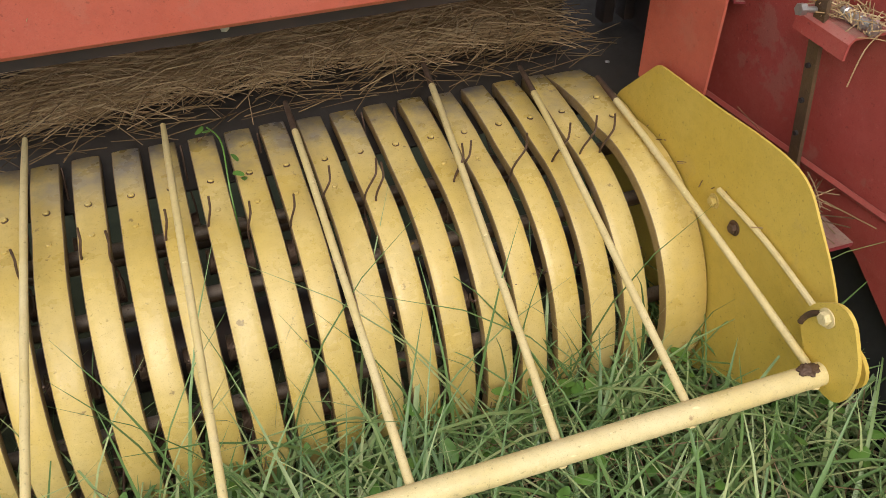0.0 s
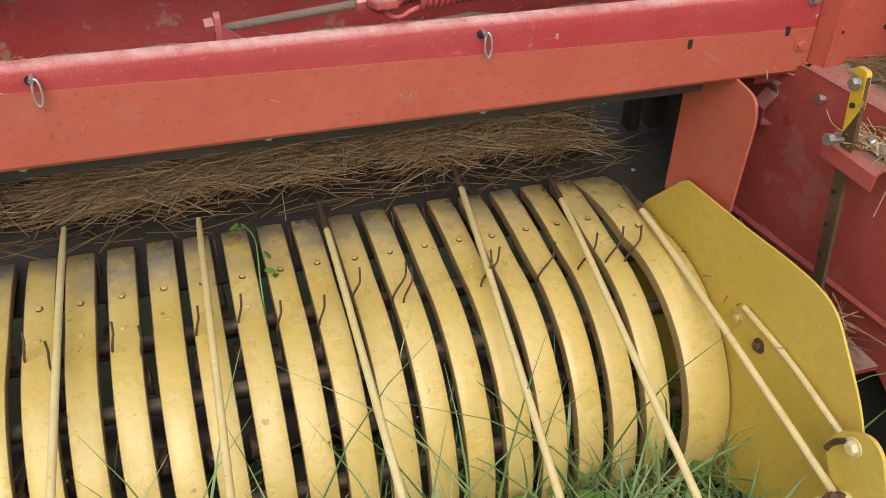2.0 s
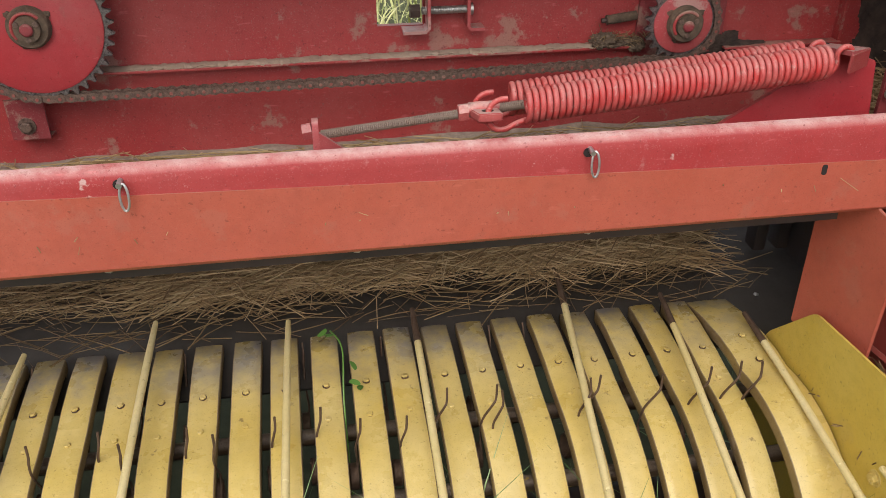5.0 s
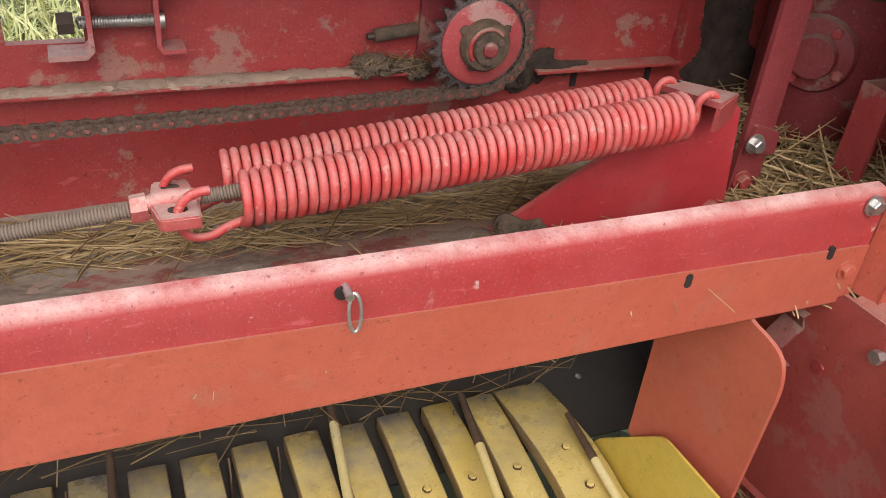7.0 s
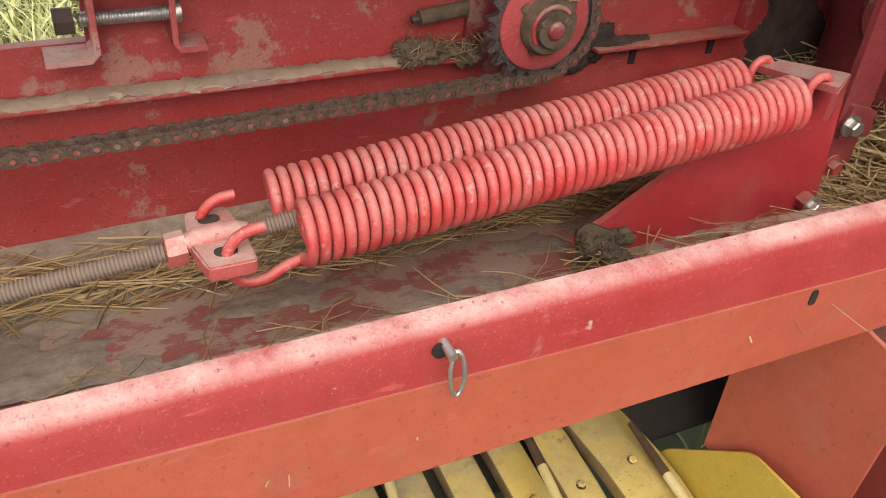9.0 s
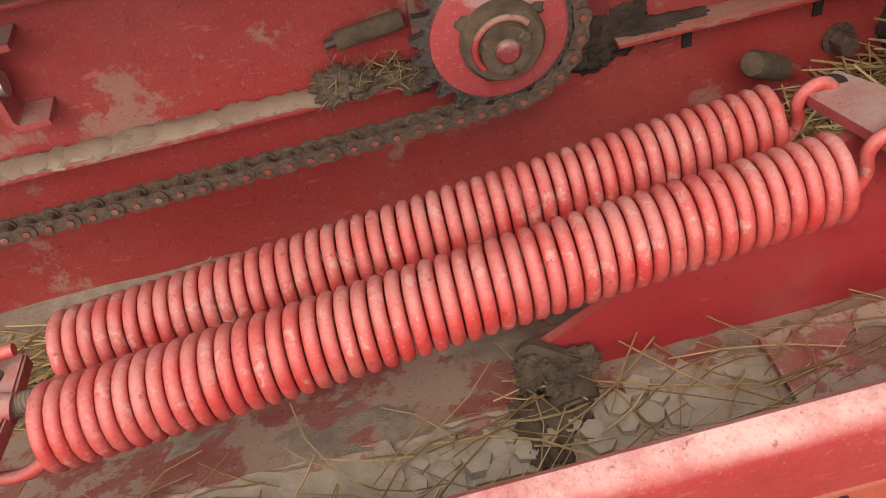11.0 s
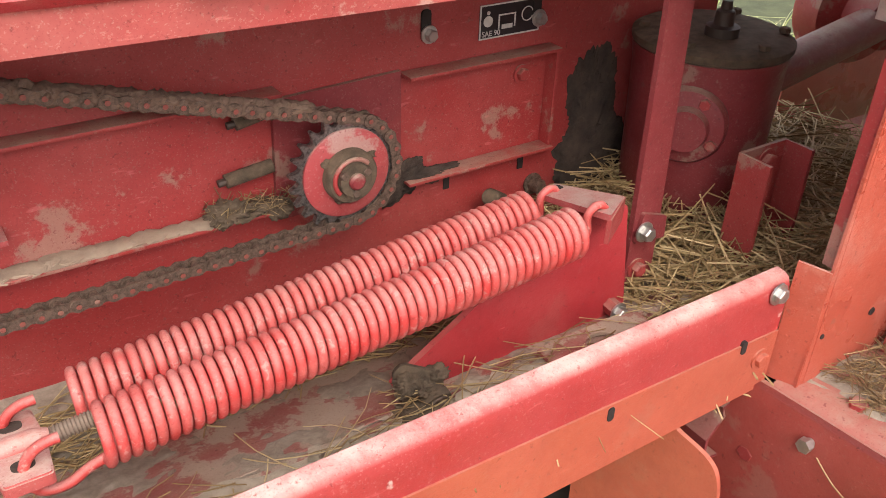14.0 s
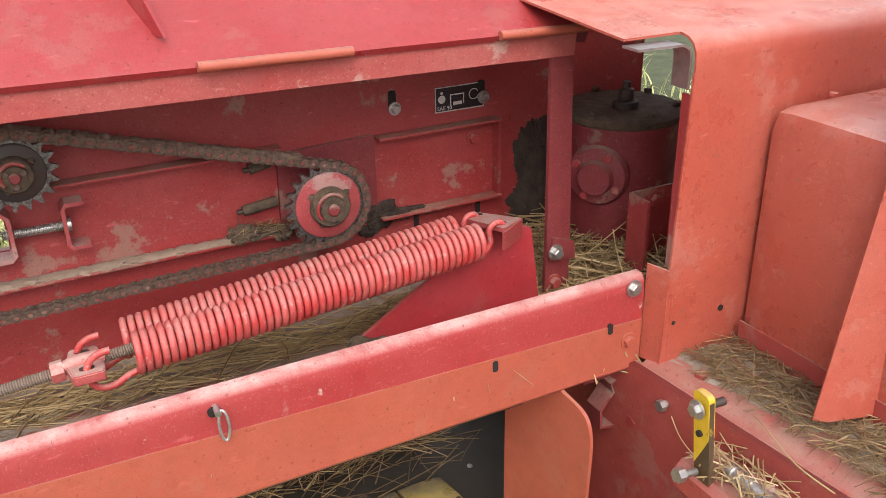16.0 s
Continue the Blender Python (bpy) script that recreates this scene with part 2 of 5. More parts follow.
def sheet(pts, th):
    """The outline of a bent sheet of thickness th along a line of points."""
    left = []
    for i, p in enumerate(pts):
        a, b = Vector(pts[max(i - 1, 0)]), Vector(pts[min(i + 1, len(pts) - 1)])
        d = (b - a).normalized()
        left.append((p[0] - d.y * th, p[1] + d.x * th))
    return list(pts) + left[::-1]


def rounded(pts, r, k=4):
    """The outline with its corners rounded by r (a number, or one for each corner)."""
    out = []
    n = len(pts)
    for i, p in enumerate(pts):
        rr = r[i] if isinstance(r, (list, tuple)) else r
        p, a, b = Vector(p), Vector(pts[i - 1]), Vector(pts[(i + 1) % n])
        if rr <= 0:
            out.append(tuple(p))
            continue
        u, v = (a - p), (b - p)
        s, e = p + u.normalized() * min(rr, u.length / 2.1), p + v.normalized() * min(rr, v.length / 2.1)
        for j in range(k + 1):
            f = j / k
            out.append(tuple(s * (1 - f) ** 2 + p * 2 * f * (1 - f) + e * f * f))
    return out


def tube(bm, pts, r, seg=10, caps=True):
    """A round bar along a line of points; r is a number or one for each point."""
    pts = [Vector(p) for p in pts]
    rings, up = [], None
    for i, p in enumerate(pts):
        d = (pts[min(i + 1, len(pts) - 1)] - pts[max(i - 1, 0)]).normalized()
        if up is None:
            up = d.orthogonal().normalized()
        up = (up - d * up.dot(d)).normalized()
        s = d.cross(up)
        rr = r[i] if isinstance(r, (list, tuple)) else r
        rings.append([bm.verts.new(p + (up * math.cos(a) + s * math.sin(a)) * rr) for a in (2 * math.pi * k / seg for k in range(seg))])
    for a, b in zip(rings, rings[1:]):
        for k in range(seg):
            bm.faces.new((a[k], a[(k + 1) % seg], b[(k + 1) % seg], b[k]))
    if caps:
        bm.faces.new(rings[0][::-1])
        bm.faces.new(rings[-1])


def cyl(bm, p0, p1, r, seg=16, r2=None):
    tube(bm, [p0, p1], [r, r if r2 is None else r2], seg)


def lathe(bm, prof, centre, axis, seg=32):
    """Turns a profile of (radius, along) about an axis through centre."""
    c, ax = Vector(centre), Vector(axis).normalized()
    u = ax.orthogonal().normalized()
    v = ax.cross(u)
    rings = [[bm.verts.new(c + ax * h + (u * math.cos(a) + v * math.sin(a)) * max(r, 1e-5)) for a in (2 * math.pi * k / seg for k in range(seg))] for r, h in prof]
    for a, b in zip(rings, rings[1:]):
        for k in range(seg):
            bm.faces.new((a[k], a[(k + 1) % seg], b[(k + 1) % seg], b[k]))
    bm.faces.new(rings[0][::-1])
    bm.faces.new(rings[-1])


def lump(bm, centre, size, seed, sub=4, rough=0.55):
    """A crusty lump: a ball pushed in and out by noise at several scales."""
    g = bmesh.ops.create_icosphere(bm, subdivisions=sub, radius=1)
    for v in g["verts"]:
        p = v.co.copy()
        k = sum(noise.noise(p * f + Vector((seed, seed * 1.7, 0))) * a for f, a in ((1.3, 0.55), (3.1, 0.35), (7.3, 0.28), (15.0, 0.2)))
        p = p * (1 + rough * k)
        v.co = Vector(centre) + Vector((p.x * size[0], p.y * size[1], p.z * size[2]))


def smooth(me, angle=40):
    for f in me.polygons:
        f.use_smooth = True
    me.set_sharp_from_angle(angle=radians(angle))


def mesh(name, bm, material, angle=40):
    me = bpy.data.meshes.new(name)
    bmesh.ops.recalc_face_normals(bm, faces=bm.faces)
    bm.to_mesh(me)
    bm.free()
    me.materials.append(material)
    smooth(me, angle)
    return me


def root(name, at, label, category, group="", kind=""):
    ob = new(name)
    ob.location = at
    ob.empty_display_size = 0.05
    return tagged(ob, label, category, group, kind)


def adopt(ob, parent):
    ob.parent = parent
    p = parent
    off = Vector((0, 0, 0))
    while p:
        off += Vector(p.location) if p.type == "EMPTY" else Vector((0, 0, 0))
        p = p.parent
    ob.matrix_parent_inverse = Matrix.Translation(-off) if parent.type == "EMPTY" else Matrix()
    return ob


def part(name, bm, material, parent, label="", angle=40):
    ob = new(name, mesh(name, bm, material, angle))
    adopt(ob, parent)
    return tagged(ob, label)


def thing(name, bm, material, label, category, group="", kind="", angle=40):
    return tagged(new(name, mesh(name, bm, material, angle)), label, category, group, kind)


def bolt(parent, at, axis, r=0.008, h=0.006, material=None, name="bolt", label="", washer=True):
    """A hexagon head on a washer."""
    bm = bmesh.new()
    a, p = Vector(axis).normalized(), Vector(at)
    if washer:
        cyl(bm, p, p + a * 0.002, r * 1.45, 16)
    tube(bm, [p + a * 0.002, p + a * (0.002 + h * 0.85), p + a * (0.002 + h)], [r, r, r * 0.85], 6)
    return part(name, bm, material or RED, parent, label, 30)


rng = np.random.default_rng(7)


def stalks(name, n, area, z, length, r, tilt, material, label, category, lift=0.02, heading=0.0, spread=1.6, bendy=0.15, front=0.0):
    """Loose stalks strewn over a patch: area is x0, x1, y0, y1; z a function of x and y."""
    verts, faces = [], []
    for _ in range(n):
        x, y = rng.uniform(area[0], area[1]), rng.uniform(area[2], area[3])
        if front and y < area[2] + front * (0.5 + noise.noise((x * 5, 0, 2)) + 0.5 * noise.noise((x * 17, 0, 4))):
            continue
        yaw, pitch = heading + rng.normal(0, spread), rng.normal(0, tilt)
        ln, rr = rng.uniform(*length), rng.uniform(*r)
        d = np.array([math.cos(yaw) * math.cos(pitch), math.sin(yaw) * math.cos(pitch), math.sin(pitch)])
        side = np.array([-math.sin(yaw), math.cos(yaw), 0])
        up = np.cross(d, side)
        c = np.array([x, y, z(x, y) + rng.uniform(0, lift) + abs(d[2]) * ln / 2])
        bow = rng.normal(0, bendy)
        base = len(verts)
        for k in range(4):
            f = k / 3 - 0.5
            q = c + d * ln * f + side * bow * ln * (f * f - 0.08) - np.array([0, 0, 1]) * abs(bow) * ln * f * f * 0.5
            for a in (0, 2.1, 4.2):
                verts.append(tuple(q + (side * math.cos(a) + up * math.sin(a)) * rr))
        for k in range(3):
            for a in range(3):
                i, j = base + 3 * k + a, base + 3 * k + (a + 1) % 3
                faces.append((i, j, j + 3, i + 3))
    me = bpy.data.meshes.new(name)
    me.from_pydata(verts, [], faces)
    me.materials.append(material)
    return tagged(new(name, me), label, category, "", "stuff")


# ---- ground and setting ----
GZ = -0.08
bm = bmesh.new()
N = 60
grid = [[bm.verts.new((sx * abs(sx) * 60 / 900, sy * abs(sy) * 60 / 900 + 0.2, GZ + (0.015 * noise.noise((sx * 0.7, sy * 0.7, 0)) if abs(sx) < 8 and abs(sy) < 8 else 0))) for sx in range(-30, 31)] for sy in range(-30, 31)]
for a, b in zip(grid, grid[1:]):
    for k in range(60):
        bm.faces.new((a[k], a[k + 1], b[k + 1], b[k]))
thing("ground", bm, GROUND_M, "grassy soil under and around the machine", "ground", kind="structure")

YW = 0.397
# bale chamber side wall, with the square view hole cut through
wall_root = root("chamber_wall", (0, YW, 0.67), "red steel side wall of the bale chamber, stained with grease and dust", "machine wall")
HX0, HX1, HZ0, HZ1 = -0.233, -0.160, 0.866, 0.916
bm = bmesh.new()
for x0, x1, z0, z1 in ((-1.7, HX0, 0.60, 1.16), (HX1, 0.80, 0.60, 1.16), (HX0, HX1, 0.60, HZ0), (HX0, HX1, HZ1, 1.16)):
    box(bm, x0, x1, YW, YW + 0.012, z0, z1)
bmesh.ops.remove_doubles(bm, verts=bm.verts, dist=0.0001)
part("wall_sheet", bm, RED, wall_root)
for z, nm in ((0.822, "lower_flange"), (0.948, "upper_flange")):
    bm = bmesh.new()
    box(bm, -1.7, 0.20 if nm == "lower_flange" else 0.2, YW - 0.026, YW - 0.001, z - 0.004, z, 0.001)
    part(nm, bm, RED, wall_root)
    bm = bmesh.new()
    box(bm, 0.346, 0.556, YW - 0.026, YW - 0.001, z - 0.015, z - 0.011, 0.001)
    part(nm, bm, RED, wall_root)
bm = bmesh.new()
box(bm, 0.552, 0.556, YW - 0.02, YW - 0.001, 0.806, 0.932)
part("end_flange", bm, RED, wall_root)
bm = bmesh.new()
prism(bm, [(0.192, 0.80), (0.345, 0.80), (0.345, 0.940), (0.196, 0.935)], 1, YW - 0.008, YW - 0.002)
part("sprocket_mount_plate", bm, RED_DULL, wall_root)
for x, z in ((0.379, 0.98), (0.53, 0.977)):
    bm = bmesh.new()
    prism(bm, rounded([(x - 0.006, z - 0.012), (x + 0.006, z - 0.012), (x + 0.006, z + 0.02), (x - 0.006, z + 0.02)], 0.005), 1, YW - 0.001, YW - 0.003)
    part("slot", bm, SHAFT_B, wall_root)
    bolt(wall_root, (x + 0.003, YW - 0.003, z - 0.007), (0, -1, 0), 0.007, 0.008, STEEL, "slot_bolt", "dirty steel bolt")
bm = bmesh.new()
prism(bm, rounded([(-0.336, 0.919), (-0.296, 0.919), (-0.296, 0.929), (-0.336, 0.929)], 0.0048), 1, YW - 0.001, YW - 0.003)
part("slot", bm, SHAFT_B, wall_root)
for x in (0.408, 0.520):
    bm = bmesh.new()
    box(bm, x, x + 0.008, YW - 0.003, YW - 0.001, 0.778, 0.800)
    part("slot", bm, SHAFT_B, wall_root)
for x, z in ((0.515, 0.905), (-0.331, 0.924), (0.16, 0.93)):
    bolt(wall_root, (x, YW - 0.001, z), (0, -1, 0), 0.008, 0.006, RED)
bm = bmesh.new()
prism(bm, sheet([(0.845, YW + 0.05), (0.845, YW + 0.005), (0.802, YW + 0.005), (0.802, YW + 0.05)], 0.005), 2, 0.62, 1.14)
part("corner_post", bm, RED, wall_root, "red folded corner post")
# dust lying along the lower flange
bm = bmesh.new()
for i in range(110):
    x = -1.55 + i * 0.0158
    lump(bm, (x, YW - 0.013, 0.8225), (0.014, 0.013, 0.0035), i, 2, 0.8)
tagged(thing("flange_dust", bm, DUST, "pale dust lying along a red flange", "dirt"), kind="stuff")
bm = bmesh.new()
lump(bm, (0.135, YW - 0.020, 0.832), (0.020, 0.015, 0.012), 3, 5, 0.9)
lump(bm, (0.165, YW - 0.018, 0.826), (0.030, 0.014, 0.006), 5, 5, 0.9)
lump(bm, (0.190, YW - 0.022, 0.822), (0.014, 0.010, 0.012), 8, 4, 0.9)
tagged(thing("grease_clumps", bm, GRIME, "clumps of greasy chaff caught under the chain", "dirt", angle=110), kind="stuff")
bm = bmesh.new()
lump(bm, (0.345, YW - 0.006, 0.812), (0.030, 0.006, 0.020), 11, 5, 0.8)
lump(bm, (0.385, YW - 0.010, 0.808), (0.034, 0.012, 0.008), 12, 4, 0.8)
lump(bm, (0.330, YW - 0.004, 0.795), (0.022, 0.004, 0.016), 13, 4, 0.8)
tagged(thing("grease_smear", bm, OILY, "dark grease thrown on the wall beside the sprocket", "dirt", angle=110), kind="stuff")
stalks("clump_hay", 130, (0.115, 0.205, YW - 0.035, YW - 0.004), lambda x, y: 0.822, (0.008, 0.022), (0.0003, 0.0006), 0.6, HAY_OLD, "short chaff sticking to the grease", "hay", 0.018, 0.0, 2.0)

# floor sheet behind the beam, falling a little towards the wall, and rail under the springs
bm = bmesh.new()
prism(bm, sheet([(0.02, 0.712), (0.115, 0.712), (0.14, 0.722), (0.29, 0.672), (0.397, 0.668)], -0.006), 0, -1.7, 1.0)
thing("floor_sheet", bm, FLOOR_RED, "dusty red steel floor sheet behind the front beam", "machine floor", kind="structure")


def mud_z(x, y):
    return 0.722 + 0.006 * noise.noise((x * 14, y * 20, 3)) + 0.003 * noise.noise((x * 60, y * 60, 1))


bm = bmesh.new()
nx, ny = 150, 16
vs = [[bm.verts.new((-1.2 + 1.66 * i / nx, 0.025 + (0.115 + 0.018 * noise.noise((i * 0.15, 0, 0))) * j / ny, mud_z(-1.2 + 1.66 * i / nx, j * 0.006) + (-0.012 if j in (0, ny) else 0))) for i in range(nx + 1)] for j in range(ny + 1)]
for a, b in zip(vs, vs[1:]):
    for k in range(nx):
        bm.faces.new((a[k], a[k + 1], b[k + 1], b[k]))
tagged(thing("dried_mud", bm, MUD, "cracked dry mud caked along the floor sheet", "mud"), kind="stuff")
bm = bmesh.new()
vs = [[bm.verts.new((x, y, 0.722 - (y - 0.14) * 0.333 + 0.0035 - 0.005 * min(1.0, max(-0.6, (x + 0.30) * 6)) + 0.007 * noise.noise((x * 11, y * 16, 2)) + 0.004 * noise.noise((x * 45, y * 50, 6)) + 0.002 * noise.noise((x * 120, y * 120, 9)))) for x in (-1.3 + 1.7 * i / 260 for i in range(261))] for y in (0.135 + 0.15 * j / 26 for j in range(27))]
for a, b in zip(vs, vs[1:]):
    for k in range(260):
        bm.faces.new((a[k], a[k + 1], b[k + 1], b[k]))
tagged(thing("slope_dirt", bm, LEDGE_DIRT, "crumbly grey-brown dirt on the sloping red floor", "dirt"), kind="stuff")
# dried plates of mud, curled and cracked apart
bm = bmesh.new()
for i in range(100):
    for j in range(6):
        x, y = -0.95 + i * 0.0158 + rng.uniform(-0.004, 0.004), 0.036 + j * 0.0165 + rng.uniform(-0.004, 0.004) + (0.008 if i % 2 else 0)
        if x > 0.345 or rng.random() < 0.10 or noise.noise((x * 9, y * 9, 7)) < -0.22:
            continue
        k, r0, a0 = int(rng.integers(5, 8)), rng.uniform(0.0060, 0.0112), rng.uniform(0, 6)
        z = mud_z(x, y) + rng.uniform(0.001, 0.005)
        tx, ty = rng.normal(0, 0.10), rng.normal(0, 0.10)
        ring = [(r0 * rng.uniform(0.75, 1.15) * math.cos(a0 + 6.283 * q / k), r0 * rng.uniform(0.75, 1.15) * math.sin(a0 + 6.283 * q / k)) for q in range(k)]
        top = [bm.verts.new((x + u, y + v, z + u * tx + v * ty)) for u, v in ring]
        mid = bm.verts.new((x, y, z + 0.0016))
        low = [bm.verts.new((x + u * 1.05, y + v * 1.05, z - 0.007 + u * tx + v * ty)) for u, v in ring]
        for q in range(k):
            w = (q + 1) % k
            bm.faces.new((top[q], top[w], mid))
            bm.faces.new((low[q], low[w], top[w], top[q]))
tagged(thing("mud_flakes", bm, MUD, "curled plates of pale cracked mud", "mud", angle=25), kind="stuff")
bm = bmesh.new()
vs = [[bm.verts.new((-1.3 + 2.3 * i / nx, 0.275 + 0.122 * j / 8, 0.678 + 0.010 * noise.noise((i * 0.2, j * 0.3, 5)) - (0.012 if j == 0 else 0))) for i in range(nx + 1)] for j in range(9)]
for a, b in zip(vs, vs[1:]):
    for k in range(nx):
        bm.faces.new((a[k], a[k + 1], b[k + 1], b[k]))
tagged(thing("chaff_bed", bm, LEDGE_DIRT, "bed of dry dirt and chaff along the wall", "dirt"), kind="stuff")
stalks("trough_hay", 1100, (-1.2, 0.7, 0.262, 0.345), lambda x, y: 0.682, (0.05, 0.15), (0.0006, 0.0013), 0.03, HAY, "dry hay stalks lying along the machine wall", "hay", 0.010, 0.0, 0.5, 0.45)
stalks("mud_hay", 420, (-1.0, 0.5, 0.03, 0.14), lambda x, y: 0.729, (0.03, 0.12), (0.0004, 0.0009), 0.06, HAY, "hay stalks strewn over dry mud", "hay", 0.008, 0.0, 0.7, 0.45)
stalks("corner_hay", 3600, (0.49, 1.05, 0.05, 0.38), lambda x, y: 0.680 + 0.045 * min(1, max(0, (x - 0.5) * 6)), (0.05, 0.16), (0.0006, 0.0013), 0.14, HAY, "heap of dry hay in the corner of the frame", "hay", 0.035, 0.4, 1.2)
bm = bmesh.new()
box(bm, 0.49, 1.05, 0.045, 0.39, 0.655, 0.674)
thing("corner_floor", bm, RED_DULL, "red steel floor under the hay by the gearbox", "machine floor", kind="structure")

# ---- front beam ----
beam = root("front_beam", (0, 0.012, 0.686), "long steel front beam, red above and orange below", "machine beam")
YB = 0.010
SY, SZ = 0.054, 0.650
bm = bmesh.new()
prism(bm, sheet([(YB + 0.002, 0.740), (YB + 0.002, 0.800), (YB + 0.003, 0.812), (YB + 0.006, 0.819), (YB + 0.011, 0.822), (YB + 0.020, 0.823), (YB + 0.024, 0.819), (YB + 0.024, 0.80)], -0.004), 0, -1.7, 0.553)
part("upper_flange", bm, BEAM_RED, beam, "scuffed red upper flange with a dusty top edge")
bm = bmesh.new()
prism(bm, sheet([(YB + 0.03, 0.683), (YB + 0.006, 0.683), (YB, 0.690), (YB, 0.7785)], -0.0035), 0, -1.7, 0.552)
for v in bm.verts:
    if v.co.z > 0.76:
        v.co.z -= 0.005 + 0.026 * v.co.x
part("lower_panel", bm, ORANGE, beam, "clean orange lower panel")
bm = bmesh.new()
box(bm, -1.7, 0.40, SY, SY + 0.006, SZ, 0.70)
part("back_plate", bm, DARK, beam, "dark worn steel strip behind the beam")
for x in (-0.62, -0.30, 0.02):
    bolt(beam, (x, SY, SZ + 0.018), (0, -1, 0), 0.007, 0.004, STEEL, washer=False)
for x, z in ((0.330, 0.755), (0.501, 0.758)):
    bm = bmesh.new()
    prism(bm, rounded([(x - 0.0036, z - 0.0075), (x + 0.0036, z - 0.0075), (x + 0.0036, z + 0.0075), (x - 0.0036, z + 0.0075)], 0.0034), 1, YB - 0.0012, YB + 0.002)
    part("slot_hole", bm, SHAFT_B, beam, "dark slotted hole")
bolt(beam, (0.531, YB, 0.733), (0, -1, 0), 0.008, 0.005, ORANGE, washer=True)
bolt(beam, (0.535, YB + 0.001, 0.808), (0, -1, 0), 0.008, 0.006, STEEL, "end_bolt", "worn bare steel bolt")
bolt(beam, (-1.2, YB, 0.733), (0, -1, 0), 0.008, 0.005, ORANGE)
for x in (-0.573, 0.0):
    ring = root("lynch_pin_ring", (x, YB - 0.005, 0.80), "small bare steel ring pin hanging in a hole of the beam", "ring pin", "ring pins on the beam")
    bm = bmesh.new()
    tube(bm, [(x - 0.001, YB + 0.004, 0.808), (x - 0.001, YB - 0.012, 0.807)], 0.0035, 10)
    part("pin", bm, STEEL, ring)
    bm = bmesh.new()
    tube(bm, [(x + 0.0050 * math.sin(a) + 0.003, YB - 0.008 - 0.006 * math.sin(a * 0.5), 0.792 + 0.0165 * math.cos(a)) for a in (2 * math.pi * k / 24 for k in range(25))], 0.0016, 8, False)
    part("ring", bm, STEEL, ring)
    bm = bmesh.new()
    cyl(bm, (x - 0.004, YB - 0.0012, 0.804), (x - 0.004, YB + 0.001, 0.804), 0.006, 12)
    part("pin_hole", bm, SHAFT_B, ring)

# ---- springs with yoke, rod and gusset ----
def spring(y, zl, zr, x0, x1, turns, label):
    s = root("tension_spring", (x0, y, zl), label, "spring", "tension springs")
    R, w = 0.0208, 0.0042
    a, b = Vector((x0, y, zl)), Vector((x1, y, zr))
    d = (b - a).normalized()
    u = Vector((0, 1, 0))
    v = d.cross(u)
    k = 18
    bm = bmesh.new()
    pts = [a + (b - a) * (i / (turns * k)) + -(v * math.cos(2 * math.pi * i / k) + u * math.sin(2 * math.pi * i / k)) * R for i in range(turns * k + 1)]
    tube(bm, pts, w, 10)
    part("coil", bm, SPRING_RED, s, angle=80)
    # hook at the yoke end: off the last turn, down and under, then up through the yoke
    bm = bmesh.new()
    p = [a - v * R, a - v * R * 1.15 - d * 0.014, a - v * 0.030 - d * 0.030, a - v * 0.026 - d * 0.046, a - v * 0.012 - d * 0.053, a + v * 0.001 - d * 0.051, a + v * 0.010 - d * 0.044, a + v * 0.014 - d * 0.034, a + v * 0.014 - d * 0.024]
    tube(bm, curve(p, 4), w * 0.98, 8)
    part("left_hook", bm, SPRING_RED, s, "dusty bent wire hook", 80)
    bm = bmesh.new()
    p = [b - v * R, b - v * R * 0.6 + d * 0.010, b - v * 0.004 + d * 0.014, b + v * 0.010 + d * 0.013, b + v * 0.018 + d * 0.020, b + v * 0.018 + d * 0.030, b + v * 0.008 + d * 0.037]
    tube(bm, curve(p, 4), w * 0.98, 8)
    part("right_hook", bm, SPRING_RED, s, "dusty bent wire hook", 80)
    return s


def curve(p, k):
    """A smooth line through the points."""
    p = [Vector(q) for q in p]
    out = []
    for i in range(len(p) - 1):
        a, b, c, d = p[max(i - 1, 0)], p[i], p[i + 1], p[min(i + 2, len(p) - 1)]
        for j in range(k):
            t = j / k
            out.append(0.5 * (2 * b + (c - a) * t + (2 * a - 5 * b + 4 * c - d) * t * t + (3 * b - a - 3 * c + d) * t ** 3))
    return out + [p[-1]]


spring(0.131, 0.824, 0.862, -0.057, 0.379, 48, "heavy red tension spring, front one of a dusty pair")
spring(0.199, 0.809, 0.848, -0.062, 0.379, 48, "heavy red tension spring, rear one of a dusty pair")
YX, YY, YZ = -0.106, 0.165, 0.800
yoke = root("spring_yoke", (YX, YY, YZ), "pink-dusted cast yoke holding both spring hooks", "yoke")
YT = 0.20
bm = bmesh.new()
prism(bm, rounded([(YX - 0.018, YY - 0.050), (YX + 0.015, YY - 0.050), (YX + 0.017, YY - 0.012), (YX + 0.017, YY + 0.012), (YX + 0.015, YY + 0.050), (YX - 0.016, YY + 0.050), (YX - 0.021, YY + 0.013), (YX - 0.022, YY - 0.013)], 0.004), 2, YZ, YZ + 0.012)
bmesh.ops.bevel(bm, geom=bm.edges, offset=0.0016, segments=2, affect="EDGES")
tube(bm, [(YX - 0.023, YY, YZ + 0.007), (YX - 0.012, YY, YZ + 0.010), (YX + 0.010, YY, YZ + 0.010), (YX + 0.018, YY, YZ + 0.008)], [0.010, 0.0115, 0.0115, 0.010], 16)
for v in bm.verts:
    v.co.z -= (v.co.y - YY) * YT
part("body", bm, YOKE_RED, yoke, angle=60)
bm = bmesh.new()
